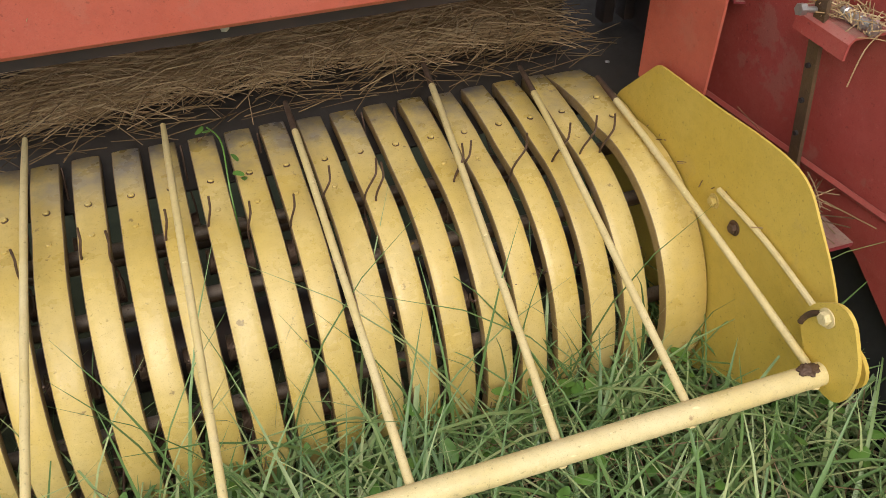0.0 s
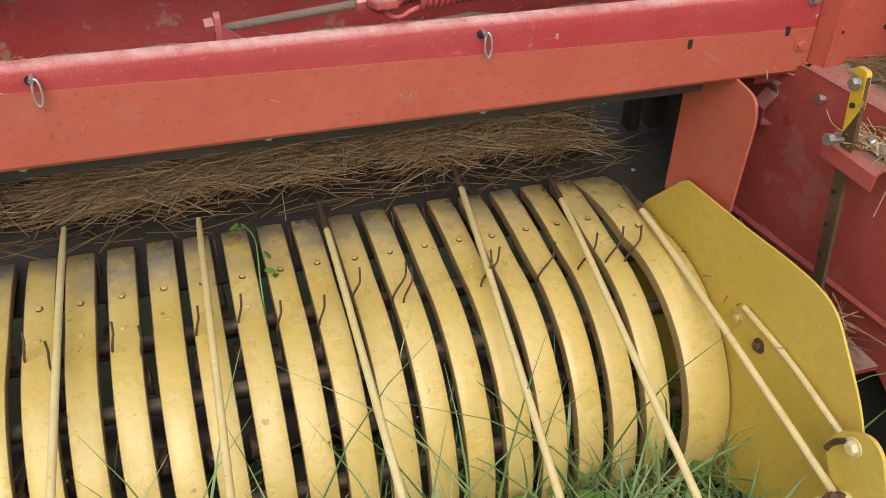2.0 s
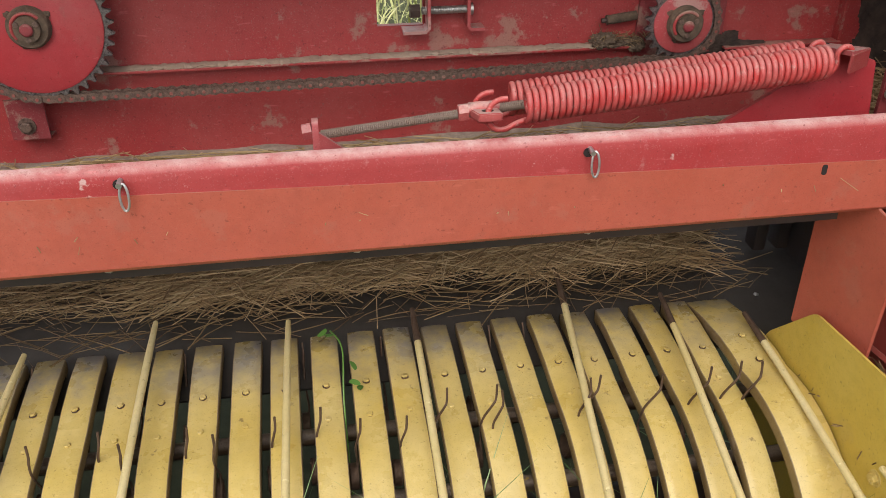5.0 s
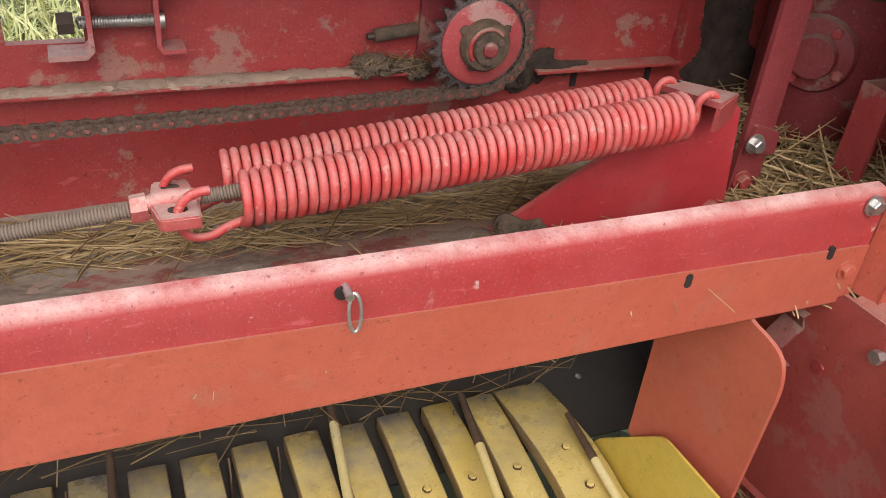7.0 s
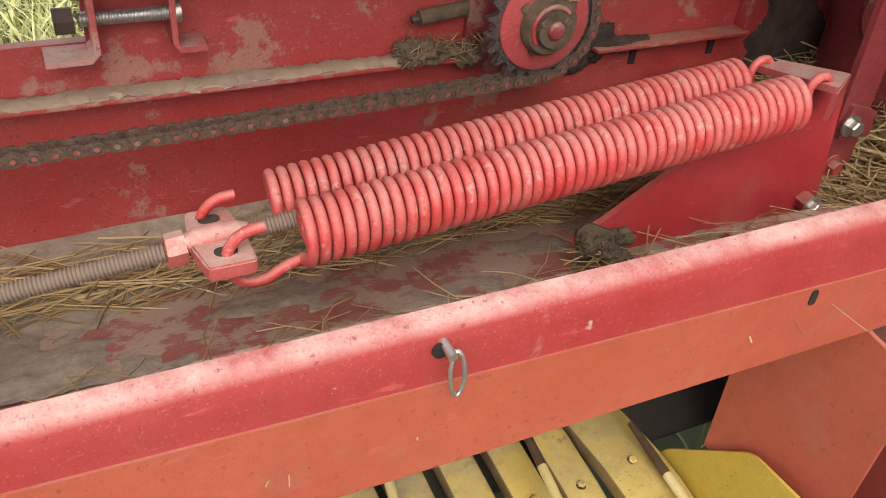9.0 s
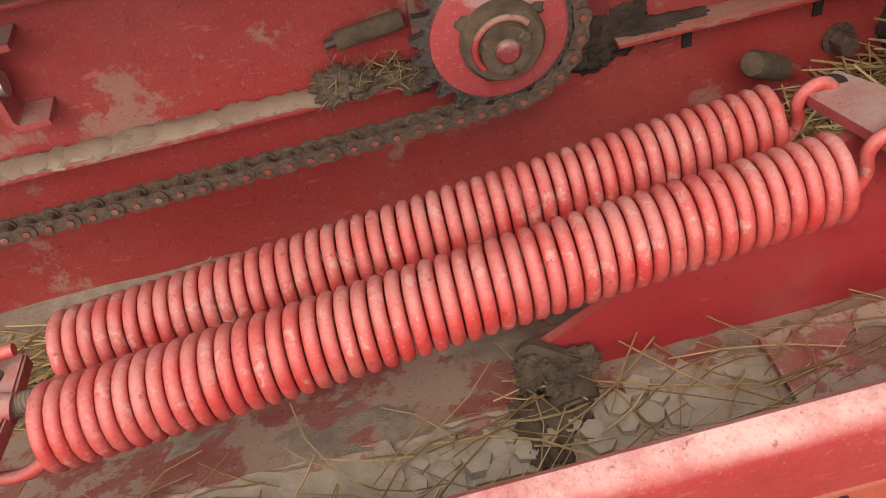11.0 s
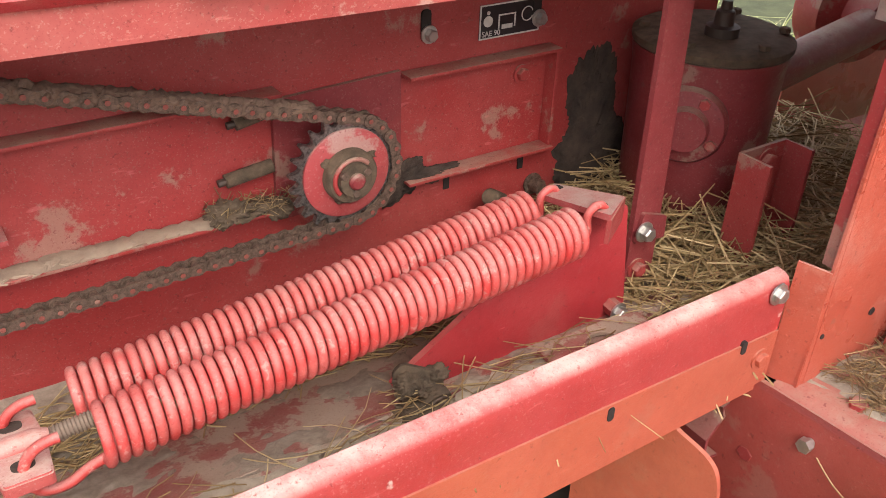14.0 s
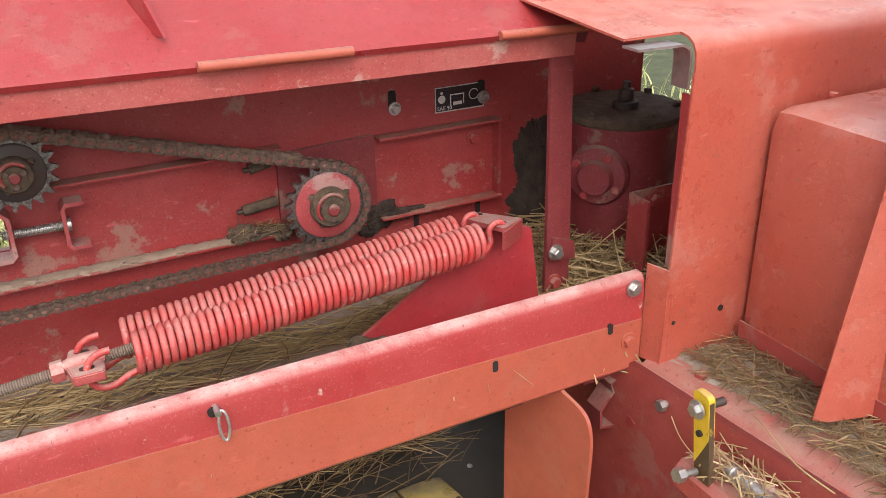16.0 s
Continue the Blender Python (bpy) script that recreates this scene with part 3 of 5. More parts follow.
tube(bm, [(YX - 0.038, YY, YZ + 0.006), (YX - 0.036, YY, YZ + 0.006), (YX - 0.024, YY, YZ + 0.007)], [0.0115, 0.0125, 0.0125], 6)
part("nut", bm, YOKE_RED, yoke)
for y in (0.136, 0.194):
    bm = bmesh.new()
    prism(bm, rounded([(YX - 0.010, y - 0.007), (YX + 0.006, y - 0.007), (YX + 0.006, y + 0.007), (YX - 0.010, y + 0.007)], 0.0065), 2, YZ + 0.0116, YZ + 0.0128)
    for v in bm.verts:
        v.co.z -= (v.co.y - YY) * YT
    part("hook_hole", bm, OILY, yoke)
rod = root("threaded_rod", (-0.2, YY, 0.80), "grey threaded adjusting rod running to the spring yoke", "threaded rod")
bm = bmesh.new()
a, b = Vector((-0.335, 0.175, 0.782)), Vector((-0.03, YY, 0.815))
npt = 330
tube(bm, [a + (b - a) * i / npt for i in range(npt + 1)], [0.0065 + 0.0008 * (i % 3 - 1) for i in range(npt + 1)], 10)
part("threaded_shaft", bm, metal("dusty_thread", (0.30, 0.24, 0.20), 0.6, 0.4, (0.28, 0.2, 0.15), 0.7), rod, angle=80)
LUG = [(-0.338, 0.795), (-0.338, 0.745), (-0.285, 0.745), (-0.290, 0.757)]
lug = root("rod_anchor", (-0.345, 0.175, 0.72), "red steel anchor lug at the end of the threaded rod", "bracket")
bm = bmesh.new()
prism(bm, rounded([(0.145, 0.70), (0.205, 0.70), (0.195, 0.792), (0.183, 0.806), (0.168, 0.804)], 0.006), 0, -0.347, -0.338)
part("lug_plate", bm, RED_DUST, lug)
bm = bmesh.new()
prism(bm, LUG, 1, 0.150, 0.156)
part("lug_web", bm, RED_DUST, lug, "chalky triangular web")
bm = bmesh.new()
tube(bm, [(-0.360, 0.175, 0.787), (-0.347, 0.175, 0.789)], 0.012, 6)
part("nut", bm, RED_DUST, lug)
gus = root("spring_gusset", (0.35, 0.16, 0.71), "red steel gusset plate carrying the spring anchor", "gusset")
bm = bmesh.new()
prism(bm, rounded([(0.198, 0.735), (0.215, 0.715), (0.30, 0.70), (0.495, 0.702), (0.475, 0.850), (0.415, 0.866)], 0.005), 1, 0.160, 0.167)
part("plate", bm, DISC_RED, gus)
bm = bmesh.new()
prism(bm, rounded([(0.394, 0.196), (0.402, 0.112), (0.447, 0.140), (0.424, 0.217)], 0.003), 2, 0.8640, 0.8705)
for v in bm.verts:
    v.co.z += (0.172 - v.co.y) * 0.19
part("anchor_plate", bm, RED_DUST, gus)
bm = bmesh.new()
prism(bm, [(0.404, 0.112), (0.447, 0.139), (0.445, 0.142), (0.402, 0.116)], 2, 0.850, 0.876)
part("anchor_fold", bm, RED, gus)
for x, y in ((0.413, 0.138), (0.415, 0.203)):
    bm = bmesh.new()
    cyl(bm, (x, y, 0.8700 + (0.172 - y) * 0.19), (x, y, 0.8712 + (0.172 - y) * 0.19), 0.0075, 16)
    part("hook_hole", bm, SHAFT_B, gus)
bm = bmesh.new()
cyl(bm, (0.470, 0.160, 0.729), (0.470, 0.146, 0.728), 0.0095, 6)
part("pivot_stud", bm, RED, gus)
bolt(gus, (0.470, 0.146, 0.728), (0, -1, 0), 0.0075, 0.008, STEEL, "stud_bolt", "clean zinc bolt end")
bm = bmesh.new()
lump(bm, (0.212, 0.150, 0.738), (0.016, 0.010, 0.012), 21, 5, 0.9)
lump(bm, (0.203, 0.118, 0.722), (0.017, 0.024, 0.007), 23, 5, 0.9)
lump(bm, (0.238, 0.146, 0.741), (0.012, 0.009, 0.008), 25, 5, 0.9)
lump(bm, (0.222, 0.138, 0.735), (0.010, 0.010, 0.010), 27, 5, 0.9)
tagged(thing("grease_lump", bm, GRIME, "lumps of greasy mud round a bolt", "dirt", angle=110), kind="stuff")
fit_ = root("pivot_bolt", (0.229, 0.125, 0.722), "grease-caked pivot bolt with a bent strap at the gusset corner", "bolt")
bm = bmesh.new()
prism(bm, rounded([(0.196, 0.748), (0.206, 0.758), (0.244, 0.744), (0.246, 0.716), (0.228, 0.706), (0.206, 0.718)], 0.006), 1, 0.146, 0.153)
bmesh.ops.rotate(bm, cent=(0.22, 0.15, 0.735), matrix=Euler((radians(-18), 0, radians(-20))).to_matrix(), verts=bm.verts)
part("bent_strap", bm, GRIME, fit_, "bent strap caked with grease")
bm = bmesh.new()
tube(bm, [(0.226, 0.160, 0.730), (0.228, 0.140, 0.726), (0.229, 0.134, 0.725), (0.229, 0.128, 0.723)], [0.013, 0.013, 0.016, 0.0155], 20)
part("collar", bm, GRIME, fit_)
bolt(fit_, (0.229, 0.127, 0.7225), (0.05, -1, -0.25), 0.0085, 0.009, CHAIN_M, "bolt_head")
tabp = root("pierced_plate", (0.42, 0.09, 0.72), "dusty red floor plate with a round hole beside dry mud", "machine plate")
bm = bmesh.new()
hole, rim = [], []
for k in range(24):
    a = 2 * math.pi * k / 24
    c, d = math.cos(a), math.sin(a)
    f = 1 / max(abs(c) / 0.066, abs(d) / 0.042)
    hole.append([bm.verts.new((0.418 + 0.019 * c, 0.112 + 0.015 * d, z)) for z in (0.7305, 0.7265)])
    rim.append([bm.verts.new((0.418 + c * f, 0.098 + d * f, z)) for z in (0.7305, 0.7265)])
for k in range(24):
    m = (k + 1) % 24
    bm.faces.new((hole[k][0], hole[m][0], rim[m][0], rim[k][0]))
    bm.faces.new((hole[k][0], hole[k][1], hole[m][1], hole[m][0]))
    bm.faces.new((rim[k][0], rim[m][0], rim[m][1], rim[k][1]))
part("plate", bm, FLOOR_RED, tabp)
bm = bmesh.new()
cyl(bm, (0.418, 0.112, 0.700), (0.418, 0.112, 0.7245), 0.021, 24)
part("hole_bottom", bm, RED_DULL, tabp, "dark red surface below the hole")
stub = root("wall_pin", (0.485, 0.37, 0.745), "short dusty pin standing out of the chamber wall", "pin")
bm = bmesh.new()
tube(bm, [(0.452, 0.360, 0.772), (0.455, 0.362, 0.770), (0.488, 0.380, 0.746)], [0.0095, 0.0110, 0.0110], 16)
part("pin_body", bm, GRIME, stub)
bm = bmesh.new()
tube(bm, [(0.488, 0.380, 0.746), (0.512, 0.394, 0.728)], [0.006, 0.006], 12)
part("pin_shank", bm, RED, stub)
wbolt = root("wall_bolt", (0.548, 0.39, 0.745), "greasy bolt on the chamber wall behind the springs", "bolt")
bolt(wbolt, (0.548, YW - 0.001, 0.750), (0, -1, 0.1), 0.010, 0.018, CHAIN_M, "bolt_head")

# ---- sprockets and chain ----
def sprocket(name, cx, cz, y, n, pitch, hub, label, face=None):
    R = pitch / (2 * math.sin(math.pi / n))
    s = root(name, (cx, y, cz), label, "sprocket", "chain sprockets")
    pts = []
    for i in range(n):
        for f, r in ((-0.5, R - 0.0062), (-0.38, R - 0.0056), (-0.26, R - 0.0036), (-0.17, R - 0.0002), (-0.07, R + 0.0038), (0.07, R + 0.0038), (0.17, R - 0.0002), (0.26, R - 0.0036), (0.38, R - 0.0056)):
            a = 2 * math.pi * (i + f) / n
            pts.append((cx + r * math.cos(a), cz + r * math.sin(a)))
    bm = bmesh.new()
    prism(bm, pts, 1, y - 0.0035, y + 0.0035)
    part("tooth_ring", bm, TOOTH, s, "dark toothed rim with bright worn tips", 30)
    bm = bmesh.new()
    lathe(bm, [(R - 0.010, 0), (R - 0.010, 0.004), (R - 0.013, 0.006), (0.01, 0.0065)], (cx, y - 0.002, cz), (0, -1, 0), 48)
    part("disc", bm, face or RED_DUST, s, "dusty red disc")
    bm = bmesh.new()
    lathe(bm, [(hub, 0), (hub, 0.010), (hub * 0.9, 0.014), (hub * 0.62, 0.014), (hub * 0.60, 0.020), (hub * 0.4, 0.020)], (cx, y - 0.006, cz), (0, -1, 0), 32)
    hub_ob = part("hub", bm, GRIME, s, "grease-caked hub")
    bm = bmesh.new()
    lathe(bm, [(hub * 0.30, -0.004), (hub * 0.30, 0.003), (hub * 0.22, 0.005)], (cx, y - 0.026, cz), (0, -1, 0), 20)
    part("shaft_end", bm, RED_DULL, hub_ob)
    for k in range(3):
        a = 0.5 + k * 2.1
        bolt(hub_ob, (cx + hub * 0.5 * math.cos(a), y - 0.020, cz + hub * 0.5 * math.sin(a)), (0, -1, 0), 0.0045, 0.005, CHAIN_M, washer=False)
    bm = bmesh.new()
    tube(bm, [(cx + hub * 0.72 * math.cos(a), y - 0.020, cz + hub * 0.72 * math.sin(a)) for a in (math.radians(40 + 10 * k) for k in range(19))], 0.0026, 8)
    part("wiped_collar", bm, RED, hub_ob, "red collar edge showing through the grease", 80)
    for k in range(3):
        a = 0.6 + k * 1.9
        bm = bmesh.new()
        lump(bm, (cx + hub * 0.95 * math.cos(a), y - 0.009, cz + hub * 0.95 * math.sin(a)), (0.007, 0.003, 0.005), 31 + k, 3, 0.9)
        part("grease_clot", bm, GRIME, hub_ob, "", 110)
    bm = bmesh.new()
    cyl(bm, (cx, y, cz), (cx, YW, cz), 0.014, 16)
    part("shaft", bm, DARK, s)
    return R


PIT = 0.015875
YC = 0.337
C1, C2, C3 = Vector((0.247, 0.868)), Vector((-0.727, 0.908)), Vector((-0.135, 0.985))
R1 = sprocket("drive_sprocket", C1.x, C1.y, YC, 23, PIT, 0.029, "small red chain sprocket with bright teeth on the wall")
R2 = sprocket("large_sprocket", C2.x, C2.y, YC, 43, PIT, 0.030, "large red disc sprocket driven by the chain", DISC_RED)
R3 = sprocket("idler_sprocket", C3.x, C3.y, YC, 18, PIT, 0.022, "small dark idler sprocket under the hood", DARK)
loop = [C2 + Vector((math.cos(a), math.sin(a))) * R2 for a in (math.radians(95 + 10 * k) for k in range(18))]
for k in range(1, 40):
    f = k / 40
    p = loop[17].lerp(C1 + Vector((0.05, -1)).normalized() * R1, f)
    loop.append(p - Vector((0, 0.008 * 4 * f * (1 - f) * 0.5)))
loop += [C1 + Vector((math.cos(a), math.sin(a))) * R1 for a in (math.radians(-88 + 14 * k) for k in range(12))]
loop += [loop[-1].lerp(C3 + Vector((0.2, 1)).normalized() * R3, k / 20) for k in range(1, 20)]
loop += [C3 + Vector((math.cos(a), math.sin(a))) * R3 for a in (math.radians(78 + 12 * k) for k in range(4))]
loop += [loop[-1].lerp(loop[0], k / 20) for k in range(1, 21)]
chain = root("roller_chain", (-0.2, YC, 0.78), "greasy rust-brown roller chain round three sprockets", "chain")


def link_mesh(outer):
    bm = bmesh.new()
    o = 0.0062 if outer else 0.0044
    for s in (-1, 1):
        pts = []
        for k in range(9):
            a = math.pi / 2 + math.pi * k / 8
            pts.append((0.0068 * math.cos(a), 0.0068 * math.sin(a)))
        pts.append((PIT / 2, -0.0048))
        for k in range(9):
            a = -math.pi / 2 + math.pi * k / 8
            pts.append((PIT + 0.0068 * math.cos(a), 0.0068 * math.sin(a)))
        pts.append((PIT / 2, 0.0048))
        prism(bm, pts, 1, s * o, s * (o + 0.0016))
    for x in (0, PIT):
        if outer:
            cyl(bm, (x, -0.0095, 0), (x, 0.0095, 0), 0.0026, 8)
        else:
            cyl(bm, (x, -0.0044, 0), (x, 0.0044, 0), 0.0050, 10)
    return mesh("outer_link" if outer else "inner_link", bm, CHAIN_M, 35)


links = link_mesh(False), link_mesh(True)
links[1].materials.append(PIN_RED)
for f in links[1].polygons:
    f.material_index = 1 if abs(f.center.y) > 0.0090 else 0
dist = [0.0]
for a, b in zip(loop, loop[1:]):
    dist.append(dist[-1] + (b - a).length)
xs, zs = [p.x for p in loop], [p.y for p in loop]
for k in range(int(dist[-1] / PIT)):
    s0, s1 = k * PIT, (k + 1) * PIT
    p = (np.interp(s0, dist, xs), np.interp(s0, dist, zs))
    q = (np.interp(s1, dist, xs), np.interp(s1, dist, zs))
    ob = new("outer_link" if k % 2 else "inner_link", links[k % 2])
    adopt(ob, chain)
    ob.matrix_basis = Matrix.Translation((p[0], YC, p[1])) @ Euler((0, -math.atan2(q[1] - p[1], q[0] - p[0]), 0)).to_matrix().to_4x4()
bm = bmesh.new()
for i in range(95):
    s = (0.615 + 0.0021 * i) * dist[-1]
    x, z = np.interp(s, dist, xs), np.interp(s, dist, zs)
    if -0.2 < x < 0.29:
        lump(bm, (x, YC + 0.002, z + 0.001), (0.011, 0.0095, 0.0085 if x < 0.2 else 0.0075), i, 3, 0.75)
lump(bm, (0.195, YC + 0.002, 0.945), (0.022, 0.010, 0.007), 79, 4, 0.9)
tagged(thing("chain_grease", bm, CHAIN_DIRT, "thick chaff and grease clinging to the upper chain run", "dirt", angle=110), kind="stuff")
# stub shafts on the wall
for x, z, ln in ((0.150, 0.866, 0.05), (0.165, 0.925, 0.03)):
    s = root("grease_stub", (x, YW - 0.02, z), "short greasy stud on the chamber wall", "stud", "studs on the wall")
    bm = bmesh.new()
    cyl(bm, (x - 0.012, YW - 0.014, z - 0.003), (x - 0.012 + ln, YW - 0.014, z + 0.003), 0.0075, 12)
    part("stud_body", bm, GRIME, s)
    bm = bmesh.new()
    cyl(bm, (x - 0.02, YW - 0.014, z - 0.004), (x - 0.012, YW - 0.014, z - 0.003), 0.004, 8)
    part("stud_tip", bm, DARK, s)
# big sprocket bracket bolt
sb = root("chain_guide_bracket", (-0.785, YW - 0.02, 0.76), "dusty angle bracket with a bolt below the large sprocket", "bracket")
bm = bmesh.new()
prism(bm, sheet([(YW - 0.001, 0.725), (YW - 0.03, 0.728), (YW - 0.03, 0.79)], 0.005), 0, -0.80, -0.745)
part("angle", bm, RED_DULL, sb)
bolt(sb, (-0.775, YW - 0.035, 0.748), (0, -1, 0), 0.009, 0.008, CHAIN_M)

# adjusting bracket at the view hole
adj = root("hole_bracket", (-0.16, YW - 0.02, 0.89), "dusty red clamp bracket with an adjusting bolt beside the view hole", "bracket")
bm = bmesh.new()
prism(bm, sheet([(-0.195, 0.860), (-0.160, 0.860), (-0.152, 0.868), (-0.152, 0.918), (-0.160, 0.926), (-0.190, 0.926)], 0.005), 1, YW - 0.034, YW - 0.001)
part("clamp", bm, RED_DUST, adj)
bm = bmesh.new()
prism(bm, sheet([(-0.066, 0.860), (-0.088, 0.860), (-0.094, 0.868), (-0.094, 0.916), (-0.088, 0.924), (-0.066, 0.924)], -0.005), 1, YW - 0.030, YW - 0.001)
part("stop_lug", bm, RED_DUST, adj)
bm = bmesh.new()
npt = 90
tube(bm, [(-0.165 + 0.075 * i / npt, YW - 0.020, 0.893) for i in range(npt + 1)], [0.0060 + 0.0006 * (i % 3 - 1) for i in range(npt + 1)], 10)
part("threaded_bolt", bm, STEEL, adj, "bare threaded bolt", 80)
bm = bmesh.new()
tube(bm, [(-0.183, YW - 0.020, 0.893), (-0.168, YW - 0.020, 0.893)], 0.0115, 6)
part("bolt_head", bm, DARK, adj)
bm = bmesh.new()
cyl(bm, (-0.092, YW - 0.020, 0.893), (-0.084, YW - 0.020, 0.893), 0.009, 14)
part("bolt_end", bm, STEEL, adj)

# oil label
lab = root("oil_label", (0.49, YW - 0.002, 0.97), "small black oil label with white border and symbols", "label")
bm = bmesh.new()
LX0, LX1, LZ0, LZ1 = 0.450, 0.535, 0.955, 0.994
box(bm, LX0, LX1, YW - 0.0012, YW - 0.0004, LZ0, LZ1)
part("film", bm, LABEL_B, lab)
bm = bmesh.new()
for b4 in ((LX0, LX1, LZ1 - 0.0015, LZ1), (LX0, LX1, LZ0, LZ0 + 0.0015), (LX0, LX0 + 0.0015, LZ0 + 0.0016, LZ1 - 0.0016), (LX1 - 0.0015, LX1, LZ0 + 0.0016, LZ1 - 0.0016)):
    box(bm, b4[0], b4[1], YW - 0.0022, YW - 0.0013, b4[2], b4[3])
part("border", bm, LABEL_W, lab, "worn white border")
bm = bmesh.new()
cyl(bm, (0.4615, YW - 0.0022, 0.975), (0.4615, YW - 0.0013, 0.975), 0.0062, 20)
cyl(bm, (0.4615, YW - 0.0022, 0.9845), (0.4615, YW - 0.0013, 0.9845), 0.0022, 12)
part("symbol", bm, LABEL_W, lab)
bm = bmesh.new()
for b4 in ((0.476, 0.500, 0.9795, 0.981), (0.476, 0.4775, 0.965, 0.979), (0.4985, 0.500, 0.965, 0.979), (0.481, 0.496, 0.964, 0.969)):
    box(bm, b4[0], b4[1], YW - 0.0022, YW - 0.0013, b4[2], b4[3])
part("symbol", bm, LABEL_W, lab)
bm = bmesh.new()
tube(bm, [(0.517 + 0.008 * math.cos(a), YW - 0.0018, 0.977 + 0.008 * math.sin(a)) for a in (2 * math.pi * k / 20 for k in range(21))], 0.0007, 6, False)
part("symbol", bm, LABEL_W, lab)
txt = bpy.data.curves.new("sae_text", "FONT")
txt.body, txt.size, txt.extrude = "SAE 90", 0.0088, 0.0003
tob = new("sae_text", txt)
tob.matrix_world = Matrix.Translation((0.4535, YW - 0.0018, 0.958)) @ Euler((radians(90), 0, 0)).to_matrix().to_4x4()
deps = bpy.context.evaluated_depsgraph_get()
tme = bpy.data.meshes.new_from_object(tob.evaluated_get(deps))
tmw = tob.matrix_world.copy()
bpy.data.objects.remove(tob)
tme.transform(tmw)
tme.materials.clear()
tme.materials.append(LABEL_W)
adopt(new("lettering", tme), lab)

# ---- hood over the chain ----
def hood_part(name, b, material, label=""):
    for v in b.verts:
        v.co.z += 0.018 - 0.0165 * v.co.x
    return part(name, b, material, hood, label)


hood = root("hood", (0, 0.25, 1.09), "faded red sheet steel hood above the chain drive", "machine hood")
bm = bmesh.new()
prism(bm, sheet([(0.192, 1.062), (0.187, 1.094)], 0.004), 0, -1.7, 0.553)
hood_part("front_lip", bm, YOKE_RED, "chalky worn lip")
bm = bmesh.new()
pr = sheet([(0.180, 1.092), (0.176, 1.099), (0.182, 1.105), (0.215, 1.125), (0.42, 1.26)], -0.004)
prism(bm, pr, 0, -1.7, 0.585)
hood_part("top_sheet", bm, HOOD_RED)
bm = bmesh.new()
prism(bm, [(0.187, 1.093), (0.42, 1.25), (0.42, 1.06), (0.30, 1.06), (0.195, 1.075)], 0, 0.572, 0.576)
hood_part("end_sheet", bm, RED_DULL)
for x0, x1 in ((0.06, 0.235), (0.43, 0.56)):
    bm = bmesh.new()
    cyl(bm, (x0, 0.172, 1.100), (x1, 0.172, 1.100), 0.006, 12)
    hood_part("hinge_rod", bm, ORANGE, "bright orange hinge rod")
bm = bmesh.new()
prism(bm, [(0.20, 1.128), (0.36, 1.128), (0.36, 1.30)], 0, 0.035, 0.039)
bmesh.ops.rotate(bm, cent=(0.037, 0.2, 1.13), matrix=Euler((0, 0, radians(18))).to_matrix(), verts=bm.verts)
hood_part("rib", bm, HOOD_RED)

# ---- hanger strap, tab, gearbox ----
st = root("hanger_strap", (0.545, 0.19, 0.73), "flat red steel strap bolted to the frame with two bolts", "strap")
bm = bmesh.new()
prism(bm, rounded([(0.520, 0.715), (0.562, 0.715), (0.562, 0.80), (0.553, 1.09), (0.519, 1.09), (0.522, 0.80)], 0.004), 1, 0.190, 0.197)
part("strap_bar", bm, RED_DULL, st)
bm = bmesh.new()
prism(bm, rounded([(0.523, 0.775), (0.568, 0.772), (0.566, 0.80), (0.530, 0.812)], 0.003), 1, 0.184, 0.1895)
part("washer_plate", bm, RED_DULL, st)
bolt(st, (0.533, 0.184, 0.789), (0, -1, 0), 0.0085, 0.010, STEEL, "zinc_bolt", "clean zinc bolt")
bolt(st, (0.536, 0.190, 0.738), (0, -1, 0), 0.0085, 0.008, RED, "bolt")
tab = root("tab_bracket", (0.71, 0.18, 0.70), "folded red steel tab bracket with one bolt", "bracket")
bm = bmesh.new()
prism(bm, sheet([(0.651, 0.125), (0.651, 0.165), (0.724, 0.165), (0.724, 0.13)], 0.005), 2, 0.70, 0.864)
part("tab_plate", bm, RED, tab)
bolt(tab, (0.692, 0.164, 0.846), (0, -1, 0), 0.010, 0.008, RED)
GX, GY = 0.735, 0.305
gb = root("gearbox", (GX, GY, 0.69), "cast red gearbox with greasy flange and breather", "gearbox")
bm = bmesh.new()
lathe(bm, [(0.06, 0.0), (0.075, 0.03), (0.088, 0.06), (0.090, 0.16), (0.092, 0.22), (0.095, 0.245)], (GX, GY, 0.69), (0, 0, 1), 40)
part("housing", bm, RED_DULL, gb)
bm = bmesh.new()
lathe(bm, [(0.095, 0), (0.097, 0.004), (0.097, 0.010), (0.090, 0.014), (0.05, 0.016)], (GX, GY, 0.936), (0, 0, 1), 40)
part("top_cover", bm, GRIME, gb, "oily dusty lid")
bm = bmesh.new()
lathe(bm, [(0.020, 0), (0.020, 0.012), (0.012, 0.014), (0.011, 0.030), (0.007, 0.032), (0.006, 0.042)], (GX - 0.01, GY - 0.02, 0.951), (0, 0, 1), 20)
part("breather", bm, DARK, gb, "black breather cap")
for k in range(6):
    a = 0.4 + k * 1.047
    bolt(gb, (GX + 0.084 * math.cos(a), GY + 0.084 * math.sin(a), 0.950), (0, 0, 1), 0.007, 0.006, GRIME, washer=False)
bm = bmesh.new()
lathe(bm, [(0.048, 0), (0.048, 0.012), (0.044, 0.018), (0.028, 0.022), (0.025, 0.034), (0.008, 0.034)], (0.665, 0.262, 0.862), (-0.8, -0.6, 0), 28)
part("bearing_flange", bm, RED_DULL, gb)
